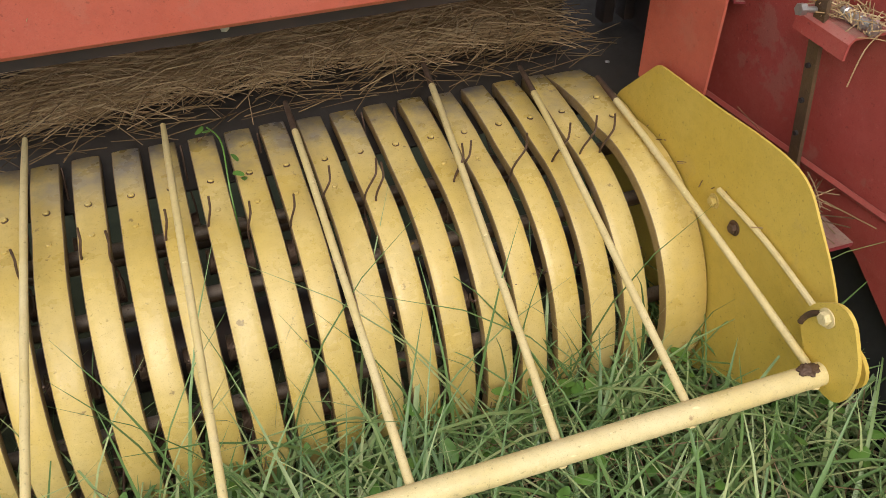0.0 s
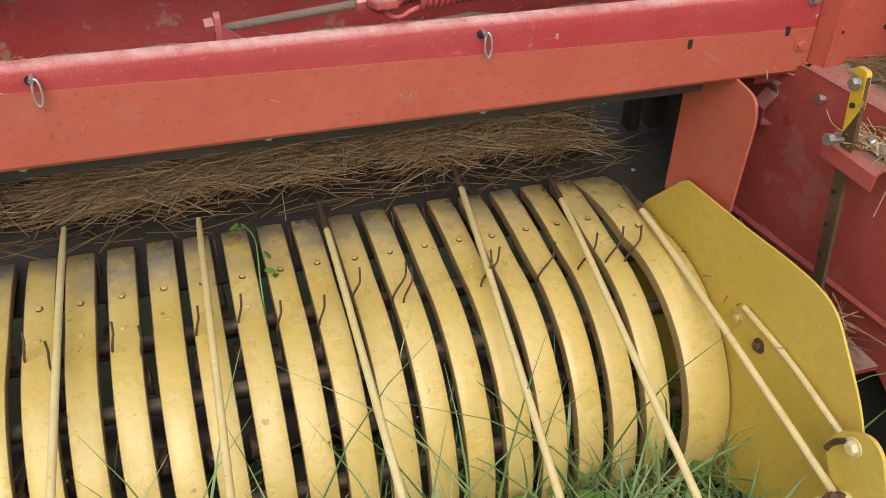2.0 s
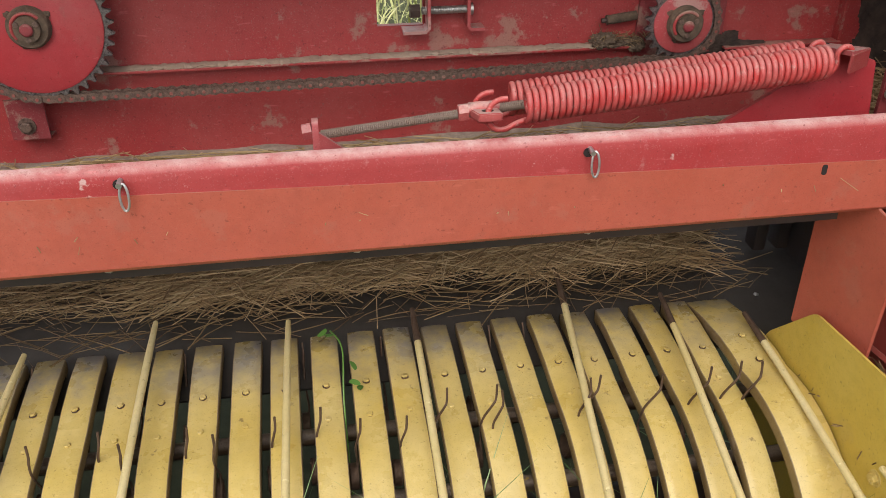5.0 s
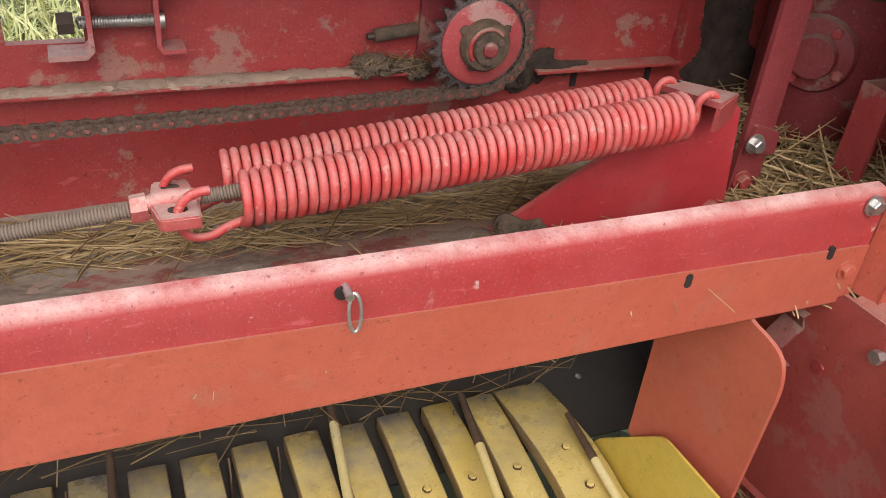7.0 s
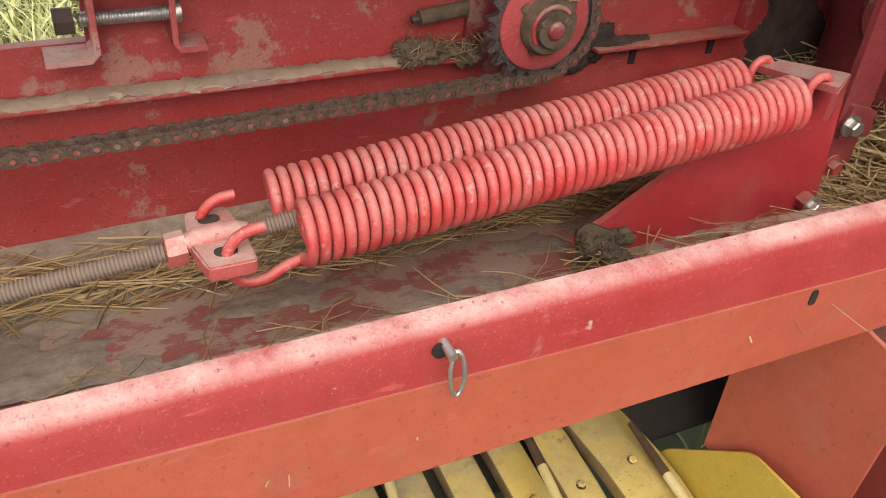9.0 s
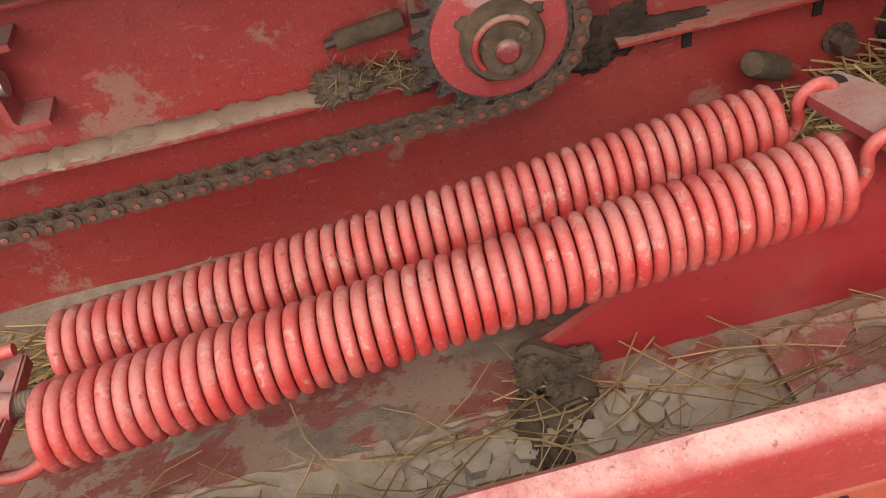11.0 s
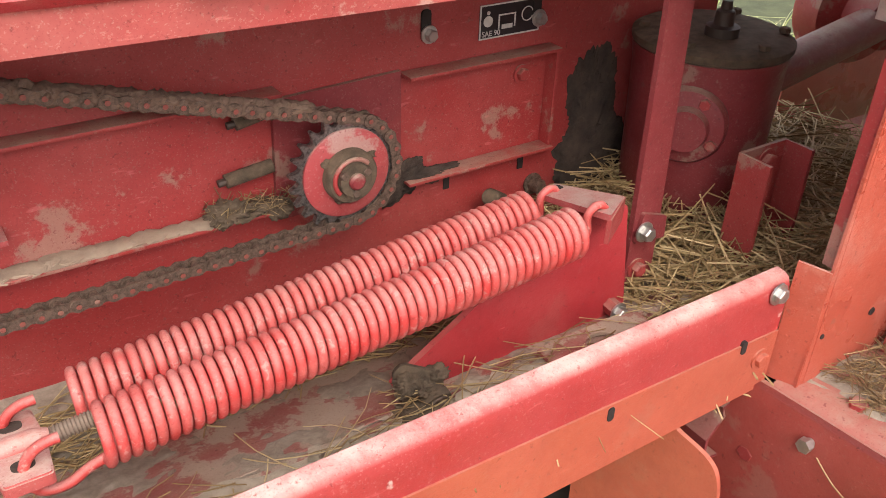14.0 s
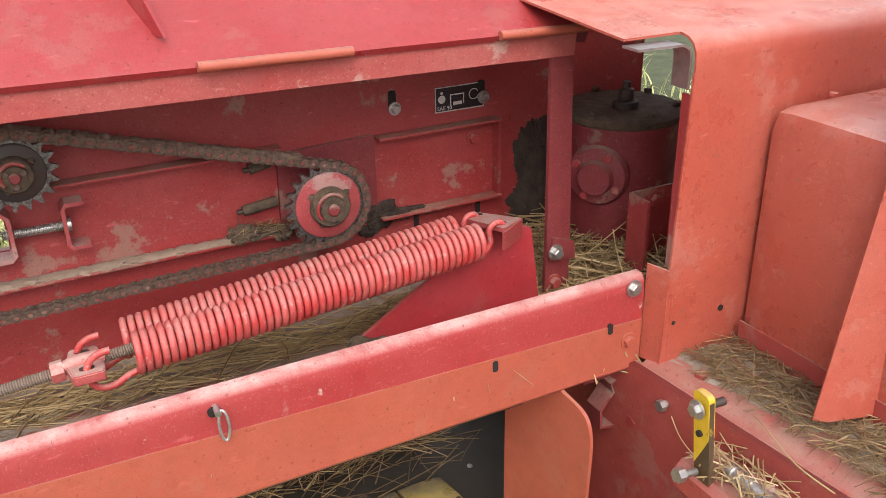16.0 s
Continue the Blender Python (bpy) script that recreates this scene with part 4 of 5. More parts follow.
for k in range(4):
    a = k * 1.57 + 0.5
    c = Vector((0.665, 0.262, 0.862)) + Vector((-0.8, -0.6, 0)).normalized() * 0.016
    sd = Vector((-0.6, 0.8, 0)).normalized()
    bolt(gb, c + sd * 0.036 * math.cos(a) + Vector((0, 0, 0.036 * math.sin(a))), (-0.8, -0.6, 0), 0.007, 0.006, RED, washer=False)
bm = bmesh.new()
lump(bm, (0.632, YW - 0.001, 0.85), (0.038, 0.004, 0.062), 41, 5, 0.7)
lump(bm, (0.650, YW - 0.001, 0.76), (0.065, 0.006, 0.055), 47, 5, 0.7)
lump(bm, (0.66, 0.36, 0.70), (0.05, 0.03, 0.02), 45, 5, 0.8)
tagged(thing("oil_sludge", bm, OILY, "dark oily sludge between wall and gearbox", "dirt", angle=110), kind="stuff")
bm = bmesh.new()
prism(bm, rounded([(1.06, 0.62), (1.9, 0.62), (1.9, 1.06), (1.10, 1.04)], 0.01), 1, 0.42, 0.426)
thing("rear_frame_plate", bm, ORANGE_D, "orange frame plate behind the gearbox", "machine plate")
shield = root("shaft_shield", (1.14, 0.36, 0.9), "round dusty red shaft shield beside the gearbox", "shield")
bm = bmesh.new()
lathe(bm, [(0.085, 0), (0.088, 0.01), (0.080, 0.05), (0.045, 0.06), (0.04, 0.11)], (1.16, 0.415, 0.90), (-0.3, -1, 0), 32)
part("dome", bm, RED, shield)
bm = bmesh.new()
cyl(bm, (1.15, 0.33, 0.90), (0.82, 0.31, 0.86), 0.028, 20)
part("shaft", bm, RED_DULL, shield)
bm = bmesh.new()
prism(bm, sheet([(0.30, 0.63), (0.30, 0.71), (0.36, 0.715)], 0.005), 0, 0.95, 1.9)
thing("lower_channel", bm, ORANGE_D, "orange steel channel behind the hay heap", "machine channel")


# ---- covers on the drive side ----
cov = root("front_cover", (0.65, 0.0, 0.69), "orange sheet steel front cover beside the beam", "machine cover")
bm = bmesh.new()
prism(bm, [(0.561, 0.697), (0.574, 0.699), (0.574, 1.085), (0.5705, 1.085)], 1, -0.0195, -0.0165)
part("edge_strip", bm, ORANGE_D, cov)
bm = bmesh.new()
prism(bm, [(0.5545, 0.012), (0.563, -0.020), (0.566, -0.018), (0.5575, 0.013)], 2, 0.700, 0.838)
part("side_return", bm, ORANGE_D, cov)
bm = bmesh.new()
prism(bm, [(-0.016, 0.838), (-0.002, 0.838), (-0.002, 1.06), (-0.016, 1.06)], 0, 0.571, 0.574)
part("edge_flange", bm, RED, cov)
bm = bmesh.new()
prism(bm, sheet([(-0.020, 0.700), (-0.020, 1.098), (-0.0185, 1.109), (-0.013, 1.119), (-0.004, 1.125), (0.008, 1.1275), (0.30, 1.150)], -0.003), 0, 0.571, 1.9)
part("folded_sheet", bm, ORANGE_D, cov)
bm = bmesh.new()
prism(bm, sheet([(0.010, 1.1277), (0.30, 1.150)], -0.003), 0, 0.490, 0.5705)
part("top_tongue", bm, ORANGE_D, cov)
bm = bmesh.new()
prism(bm, sheet([(0.570, 1.066), (0.570, 1.104), (0.566, 1.114), (0.556, 1.119), (0.492, 1.120)], 0.003), 1, -0.014, 0.014)
part("bent_edge", bm, STEEL, cov, "bare bent sheet edge")
bm = bmesh.new()
cyl(bm, (0.658, -0.0212, 0.762), (0.658, -0.018, 0.762), 0.0045, 12)
cyl(bm, (0.578, -0.0212, 0.761), (0.578, -0.018, 0.761), 0.0028, 10)
part("punched_hole", bm, SHAFT_B, cov)
rearc = root("rear_cover", (0.9, 0.33, 1.16), "orange sheet steel cover behind the front cover", "machine cover")
bm = bmesh.new()
prism(bm, sheet([(0.335, 1.150), (0.330, 1.162), (0.345, 1.30), (0.50, 1.38)], -0.004), 0, 0.60, 1.35)
part("sheet", bm, ORANGE_D, rearc)
bm = bmesh.new()
cyl(bm, (0.72, 0.326, 1.158), (0.95, 0.326, 1.158), 0.006, 12)
part("hinge_rod", bm, ORANGE, rearc)
boxc = root("box_guard", (0.85, -0.1, 0.70), "orange box guard standing on the ledge", "machine guard")
bm = bmesh.new()
box(bm, 0.689, 1.9, -0.34, -0.0215, 0.703, 1.036, 0.034)
part("guard_shell", bm, ORANGE_D, boxc)
bm = bmesh.new()
box(bm, 0.6865, 0.6888, -0.30, -0.03, 0.706, 0.740)
part("bottom_strip", bm, WING_RED, boxc, "dusty strip below a rough weld")
for x, y in ((0.775, -0.045), (0.90, -0.05)):
    bolt(boxc, (x, y, 1.036), (0, 0, 1), 0.006, 0.004, ORANGE_D, "rivet", washer=False)
near = root("shield", (0.75, -0.25, 0.72), "weathered orange curved shield hanging over the dirty ledge", "machine shield")
bm = bmesh.new()
prism(bm, sheet([(0.622, -0.212), (0.634, -0.222), (0.9, -0.30), (1.9, -0.50)], -0.004), 2, 0.718, 1.35)
for v in bm.verts:
    if v.co.x < 0.66:
        v.co.x += (v.co.z - 0.722) * 0.16
part("shield_sheet", bm, ORANGE_D, near)
bm = bmesh.new()
cyl(bm, (0.656, -0.2285, 0.737), (0.656, -0.220, 0.737), 0.0035, 10)
part("punched_hole", bm, SHAFT_B, near)

# side wing with its ledge, standing slightly askew
def yaw_wing(b):
    for v in b.verts:
        v.co.x += -0.013 - 0.15 * max(v.co.y, -0.7)


wing = root("side_frame", (0.57, -0.2, 0.3), "red steel side frame with a dirt-covered ledge", "machine frame")
bm = bmesh.new()
pr = rounded([(0.16, 0.30), (-0.10, 0.335), (-0.30, 0.29), (-0.52, 0.10), (-1.3, 0.05), (-1.3, 0.697), (0.005, 0.697), (0.16, 0.697)], 0.01)
prism(bm, pr, 0, 0.560, 0.566)
yaw_wing(bm)
part("side_plate", bm, WING_RED, wing)
bm = bmesh.new()
prism(bm, sheet([(0.560, 0.672), (0.5615, 0.685), (0.567, 0.694), (0.576, 0.699), (1.9, 0.702)], 0.005), 1, -1.3, 0.0)
yaw_wing(bm)
part("ledge", bm, WING_RED, wing)
bm = bmesh.new()
prism(bm, sheet([(0.556, 0.388), (0.553, 0.393), (0.556, 0.398)], 0.004), 1, -0.9, 0.12)
yaw_wing(bm)
part("lower_rib", bm, WING_RED, wing)
bolt(wing, (0.547, 0.002, 0.606), (-1, 0, 0), 0.010, 0.006, RED)
for y, z in ((0.02, 0.46),):
    bm = bmesh.new()
    cyl(bm, (0.5585, y, z), (0.5605, y, z), 0.004, 10)
    part("hole", bm, SHAFT_B, wing)
for x, y in ((0.590, -0.07), (0.634, -0.345)):
    bolt(wing, (x, y, 0.701), (0, 0, 1), 0.010, 0.007, RED, "ledge_bolt", "rusty red bolt in the dirt")
zb = root("stop_bolt", (0.545, -0.06, 0.672), "zinc bolt on a red nut standing out of the side frame", "bolt")
bm = bmesh.new()
tube(bm, [(0.560, -0.06, 0.672), (0.548, -0.06, 0.672)], 0.010, 6)
part("nut", bm, RED, zb)
bm = bmesh.new()
tube(bm, [(0.550, -0.06, 0.672), (0.536, -0.06, 0.672)], 0.005, 10)
tube(bm, [(0.538, -0.06, 0.672), (0.530, -0.06, 0.672)], 0.008, 6)
part("bolt_head", bm, STEEL, zb)
br = root("wavy_bracket", (0.545, 0.06, 0.6), "bent red sheet bracket behind the side frame edge", "bracket")
bm = bmesh.new()
prism(bm, sheet([(0.555, 0.665), (0.525, 0.655), (0.530, 0.640), (0.510, 0.615), (0.512, 0.585), (0.535, 0.580)], 0.004), 1, 0.03, 0.06)
part("bent_sheet", bm, RED_DULL, br)
bm = bmesh.new()
vs = [[bm.verts.new((0.570 + 0.130 * i / 24 + 0.006 * noise.noise((j * 0.4, 0, 3)) - 0.15 * (-0.60 + 0.59 * j / 50), -0.60 + 0.59 * j / 50, 0.7050 - 0.010 * (i == 0) - 0.004 * (i == 1) + 0.007 * noise.noise((i * 0.3, j * 0.3, 9)) + 0.002 * noise.noise((i * 1.3, j * 1.3, 4)))) for i in range(25)] for j in range(51)]
for a, b in zip(vs, vs[1:]):
    for k in range(24):
        bm.faces.new((a[k], a[k + 1], b[k + 1], b[k]))
tagged(thing("ledge_dirt", bm, LEDGE_DIRT, "dry dirt lying on the red ledge", "dirt"), kind="stuff")
stalks("ledge_hay", 1100, (0.595, 0.700, -0.45, -0.025), lambda x, y: 0.709, (0.012, 0.07), (0.0003, 0.0008), 0.08, HAY_OLD, "broken grey hay stalks on the ledge", "hay", 0.010, 0.6, 1.3, 0.4)

# adjusting lever with its shelf
LX, LY, LT, LEAN = 0.478, -0.178, 0.780, 0.13
lev = root("adjusting_lever", (LX, LY, 0.55), "upright flat lever, yellow and rust brown, with zinc bolts", "lever")
bm = bmesh.new()
prism(bm, rounded([(LY - 0.012, 0.30), (LY + 0.010, 0.30), (LY + 0.011, LT), (LY - 0.013, LT)], 0.008), 0, LX, LX + 0.007)
for v in bm.verts:
    v.co.x += (LT - v.co.z) * LEAN
part("bar", bm, RUST_BAR, lev)
bm = bmesh.new()
prism(bm, rounded([(LY - 0.0125, 0.722), (LY - 0.002, 0.700), (LY + 0.0105, 0.676), (LY + 0.011, LT + 0.001), (LY - 0.013, LT + 0.001)], [0.002, 0.002, 0.002, 0.008, 0.008]), 0, LX - 0.001, LX + 0.008)
for v in bm.verts:
    v.co.x += (LT - v.co.z) * LEAN
part("yellow_head", bm, LEVER_Y, lev, "bright yellow painted head")
bolt(lev, (LX - 0.003, LY, LT - 0.02), (-1, 0, 0), 0.008, 0.006, STEEL, "top_bolt", "zinc bolt")
bm = bmesh.new()
tube(bm, [(LX + 0.006, LY, LT - 0.02), (LX + 0.032, LY - 0.004, LT - 0.018)], 0.005, 10)
part("bolt_tail", bm, DARK, lev)
bm = bmesh.new()
tube(bm, [(LX + 0.01, -0.175, 0.668), (LX - 0.012, -0.175, 0.672)], 0.0045, 10)
tube(bm, [(LX - 0.010, -0.175, 0.672), (LX - 0.020, -0.175, 0.673)], 0.009, 6)
part("side_bolt", bm, STEEL, lev, "zinc bolt")
for z in (0.725, 0.64, 0.58, 0.52, 0.46, 0.40, 0.34):
    bm = bmesh.new()
    x = LX + (LT - z) * LEAN
    cyl(bm, (x - 0.0046, LY, z), (x + 0.002, LY, z), 0.004, 10)
    part("hole", bm, SHAFT_B, lev)
sh = root("lever_shelf", (0.52, -0.22, 0.64), "small folded orange shelf full of hay stalks", "bracket")
bm = bmesh.new()
prism(bm, sheet([(0.492, 0.625), (0.494, 0.648), (0.500, 0.654), (0.570, 0.654)], 0.004), 1, -0.250, -0.140)
part("folded_plate", bm, WING_RED, sh)
bm = bmesh.new()
tube(bm, [(0.525, -0.190, 0.666), (0.525, -0.198, 0.666), (0.525, -0.200, 0.666), (0.525, -0.245, 0.668)], [0.010, 0.010, 0.008, 0.008], 12)
for k in range(4):
    cyl(bm, (0.525, -0.205 - 0.014 * k, 0.666), (0.525, -0.211 - 0.014 * k, 0.666), 0.0105, 12)
part("grease_hose_fitting", bm, STEEL, sh, "silver hose fitting")
for y in (-0.222, -0.240):
    bm = bmesh.new()
    cyl(bm, (0.53, y, 0.656), (0.53, y, 0.674), 0.009, 10)
    part("nut", bm, RED_DUST, sh)
stalks("shelf_hay", 90, (0.50, 0.552, -0.265, -0.15), lambda x, y: 0.659, (0.02, 0.055), (0.0006, 0.0012), 0.25, HAY, "hay stalks caught on the lever shelf", "hay", 0.02, 1.2, 0.8)

for p in ([(0.556, -0.045, 0.664), (0.53, -0.10, 0.655), (0.505, -0.155, 0.668)], [(0.56, -0.30, 0.70), (0.545, -0.26, 0.715), (0.56, -0.20, 0.72), (0.575, -0.17, 0.712)], [(0.545, -0.25, 0.662), (0.50, -0.27, 0.65), (0.485, -0.275, 0.60)]):
    bm = bmesh.new()
    tube(bm, curve(p, 5), 0.0009, 5)
    thing("straw", bm, HAY, "single pale straw caught on the side frame", "straw", "loose straws")

# orange post plate under the beam
post = root("post_plate", (0.43, 0.03, 0.43), "orange sheet post plate with a rounded shoulder under the beam", "machine plate")
bm = bmesh.new()
prism(bm, rounded([(0.124, 0.42), (-0.036, 0.43), (-0.043, 0.640), (-0.032, 0.674), (0.016, 0.684), (0.030, 0.705), (0.124, 0.705)], [0.004, 0.012, 0.02, 0.03, 0.008, 0.004, 0.004]), 0, 0, 0.005)
for v in bm.verts:
    v.co.x += 0.433 - 0.145 * v.co.y
part("plate", bm, ORANGE, post)

# ---- feeder deck under the beam ----
bm = bmesh.new()
prism(bm, sheet([(0.24, 0.285), (0.32, 0.316), (0.39, 0.338), (0.95, 0.36)], -0.006), 0, -1.7, 0.62)
thing("feeder_deck", bm, PLATE_D, "worn dark steel feeder deck behind the pickup", "machine deck", kind="structure")
bolt_root = root("deck_rivet", (0.454, 0.247, 0.352), "small bright rivet head in the dark deck", "rivet")
bm = bmesh.new()
lathe(bm, [(0.005, 0), (0.0045, 0.002), (0.002, 0.003)], (0.454, 0.30, 0.352), (0, 0, 1), 12)
part("head", bm, STEEL, bolt_root)
bm = bmesh.new()
prism(bm, [(0.535, 0.25), (0.545, 0.25), (0.585, 0.68), (0.575, 0.68)], 0, -1.7, 0.47)
thing("feeder_back_wall", bm, PLATE_D, "dark worn steel back of the feeder channel", "machine wall", kind="structure")
bm = bmesh.new()
box(bm, 0.60, 0.61, 0.02, 0.82, 0.25, 0.66)
thing("feeder_end_wall", bm, DARK, "dark steel end of the feeder channel", "machine wall", kind="structure")
for i in range(2):
    rib = root("end_rib", (0.58 - 0.05 * i, 0.5, 0.36), "dark steel rib at the feeder end", "rib", "feeder ribs")
    bm = bmesh.new()
    box(bm, 0.565 - 0.05 * i, 0.590 - 0.05 * i, 0.44, 0.48, 0.36, 0.64, 0.004)
    part("rib_bar", bm, DARK, rib)


def deck_pile(x, y):
    return 0.360 + 0.055 * max(0.0, min(1.0, (y - 0.33) / 0.18)) * (0.75 + 0.25 * math.sin(x * 5 + 1))


stalks("thin_hay", 420, (-0.98, -0.50, 0.42, 0.535), lambda x, y: 0.362, (0.06, 0.2), (0.0005, 0.0010), 0.05, DECK_HAY, "thin scatter of hay at the end of the deck mat", "hay", 0.02, 0.1, 0.5, 0.4)
stalks("deck_hay", 5200, (-0.62, 0.36, 0.35, 0.535), deck_pile, (0.07, 0.25), (0.0006, 0.0013), 0.06, DECK_HAY, "thick mat of dry brown hay on the feeder deck", "hay", 0.035, 0.05, 0.42, 0.4, front=0.09)
stalks("deck_edge_hay", 220, (-1.0, 0.48, 0.31, 0.42), lambda x, y: 0.357, (0.05, 0.16), (0.0006, 0.0012), 0.05, HAY_OLD, "scattered stalks on the front of the deck", "hay", 0.008, 0.1, 0.6)

# ---- pickup ----
PITCH, X0 = 0.0655, -0.555
CY, CZ, RB = 0.100, 0.042, 0.284


def shell_profile(cy, cz, rb, rear):
    top = [(0.318, rear - 0.028), (0.317, rear - 0.008), (0.310, rear), (0.25, rear + 0.001), (0.175, 0.338), (0.13, 0.330)]
    arc = [(cy + rb * math.cos(a), cz + rb * math.sin(a)) for a in (math.radians(92 + 6 * k) for k in range(24))]
    return top + arc


def band_mesh(width, prof, lip=0.020):
    """A sheet band bent over the reel, slightly crowned, with its edges folded in."""
    bm = bmesh.new()
    rows = []
    for i, p in enumerate(prof):
        a, b = Vector(prof[max(i - 1, 0)]), Vector(prof[min(i + 1, len(prof) - 1)])
        d = (b - a).normalized()
        nrm = Vector((d.y, -d.x)) * (1 if d.x < 0 or d.y < 0 else 1)
        if i > 3:
            c = Vector((CY, CZ))
            nrm = nrm if nrm.dot(Vector(p) - c) > 0 else -nrm
        else:
            nrm = Vector((0.1, 1)).normalized() if i > 1 else Vector((1, 0.1)).normalized()
        w = width / 2 * (0.86, 0.93, 0.985)[i] if i < 3 else width / 2
        rows.append([bm.verts.new((x, p[0] + nrm.x * h, p[1] + nrm.y * h)) for x, h in ((-w, -lip), (-w, -0.0012), (-w + 0.0014, 0.0), (-w * 0.4, 0.0012), (w * 0.4, 0.0012), (w - 0.0014, 0.0), (w, -0.0012), (w, -lip))])
    for a, b in zip(rows, rows[1:]):
        for k in range(7):
            bm.faces.new((a[k], a[k + 1], b[k + 1], b[k]))
    me = mesh("band", bm, YELLOW, 50)
    me.materials.append(BAND_EDGE)
    for f in me.polygons:
        f.material_index = 1 if f.index % 7 in (0, 1, 5, 6) else 0
    return me


reel = root("pickup_reel", (-0.3, 0.1, 0.0), "hay pickup reel of worn yellow steel bands with rusty tines", "hay pickup")
bands = band_mesh(0.0475, shell_profile(CY, CZ, RB, 0.344))
bm = bmesh.new()
lathe(bm, [(0.0064, -0.001), (0.0062, 0.0005)], (0, 0, 0), (0, 0, 1), 12)
tube(bm, [(0, 0, 0.0012), (0, 0, 0.0038), (0, 0, 0.0048)], [0.0054, 0.0054, 0.0040], 6)
rivets = mesh("rivet", bm, YELLOW, 30)
# dark seat colour stands in for the shading round each rivet head
rivets.materials.append(TINE_M)
for f in rivets.polygons:
    f.material_index = 1 if f.center.z < 0.001 else 0
NB0, NB1 = -10, 14
for i in range(NB0, NB1):
    ob = adopt(new("band", bands), reel)
    ob.location = (X0 + PITCH * i + 0.0018 * math.sin(i * 2.3), 0.002 * math.sin(i * 1.7), 0.0015 * math.sin(i * 3.1))
    for y, z, sl in ((0.176, 0.3395, 0.16), (0.106, 0.3275, 0.03)):
        rv = adopt(new("rivet", rivets), ob)
        rv.matrix_basis = Matrix.Translation((0.001 * ((i * 7) % 3 - 1), y, z)) @ Euler((sl, 0, i * 0.7)).to_matrix().to_4x4()
# wide end shell
endp = [(0.332, 0.312), (0.331, 0.326), (0.320, 0.334), (0.25, 0.349), (0.176, 0.357), (0.13, 0.356)] + [(0.045 + 0.262 * math.cos(a), 0.092 + 0.262 * math.sin(a)) for a in (math.radians(80 + 6 * k) for k in range(26))]
CY, CZ = 0.045, 0.092
eb = adopt(new("end_shell", band_mesh(0.082, endp, 0.020)), reel)
eb.location = (0.366, 0, 0)
for y, z, sl in ((0.174, 0.358, 0.1), (0.108, 0.357, 0.03)):
    rv = adopt(new("rivet", rivets), eb)
    rv.matrix_basis = Matrix.Translation((-0.002, y, z)) @ Euler((sl, 0, 0.3)).to_matrix().to_4x4()
CY, CZ = 0.100, 0.042
# reel core: bars with coiled tines in the gaps
bm = bmesh.new()
cyl(bm, (-1.3, CY, CZ), (0.40, CY, CZ), 0.06, 20)
part("reel_core", bm, DARK, reel, "dark reel shaft")
for ang in (20, 75, 115, 165, 200):
    a = math.radians(ang)
    bm = bmesh.new()
    cyl(bm, (-1.3, CY + 0.215 * math.cos(a), CZ + 0.215 * math.sin(a)), (0.40, CY + 0.215 * math.cos(a), CZ + 0.215 * math.sin(a)), 0.014, 10)
    part("tine_bar", bm, RUST_BAR, reel)


def tine_mesh(ang, bend, reach=1.0, lean=0.0):
    bm = bmesh.new()
    a = math.radians(ang)
    c = Vector((0, CY + 0.215 * math.cos(a), CZ + 0.215 * math.sin(a)))
    out, along = Vector((0, math.cos(a), math.sin(a))), Vector((0, math.sin(a), -math.cos(a)))
    coil = [c + Vector((-0.008 + 0.012 * k / 48, 0, 0)) + (out * math.cos(k * 0.785) + along * math.sin(k * 0.785)) * 0.020 for k in range(49)]
    tip = [c + Vector((0.004, 0, 0)) + out * 0.03 + along * 0.012, c + out * 0.08 * reach + along * 0.006 + Vector((0.002, 0, 0)), c + out * 0.118 * reach + along * bend * 0.3 + Vector((lean * 0.75, 0, 0)), c + out * 0.128 * reach + along * bend * 0.5 + Vector((lean * 0.95, 0, 0)), c + out * 0.150 * reach + along * bend + Vector((lean, 0, 0))]
    tube(bm, coil + curve(tip, 4), 0.0020, 6)
    return mesh("tine", bm, TINE_M, 60)


rows = [(56, 0.006, 0.95, 0.004), (101, 0.016, 1.0, 0.022), (101, 0.012, 0.9, 0.010), (140, 0.006, 0.45, 0.0), (178, 0.006, 0.45, 0.0)]
for q, (ang, bend, reach, lean) in enumerate(rows):
    tm = tine_mesh(ang, bend, reach, lean)
    for i in range(NB0, NB1):
        if (q == 1 and i < 5) or (q == 2 and i >= 5):
            continue
        tn = adopt(new("tine", tm), reel)
        tn.matrix_basis = Matrix.Translation((X0 + PITCH * (i + 0.5) + rng.uniform(-0.004, 0.004), 0, 0)) @ Euler((rng.normal(0, 0.03), rng.normal(0, 0.06), 0)).to_matrix().to_4x4()

# yellow side plate and windguard
side = root("pickup_side_plate", (0.41, -0.1, 0.1), "large yellow sheet side plate of the pickup", "machine plate")
bm = bmesh.new()
pr = rounded([(0.175, 0.36), (0.06, 0.478), (-0.12, 0.492), (-0.225, 0.504), (-0.295, 0.507), (-0.340, 0.496), (-0.444, 0.386), (-0.49, 0.28), (-0.46, 0.19), (-0.36, 0.10), (-0.20, -0.02), (0.10, -0.05), (0.24, 0.10)], [0.02, 0.015, 0.03, 0.03, 0.03, 0.03, 0.05, 0.03, 0.05, 0.05, 0.05, 0.05, 0.05])
prism(bm, pr, 0, 0.410, 0.414)
part("sheet", bm, YELLOW_P, side)
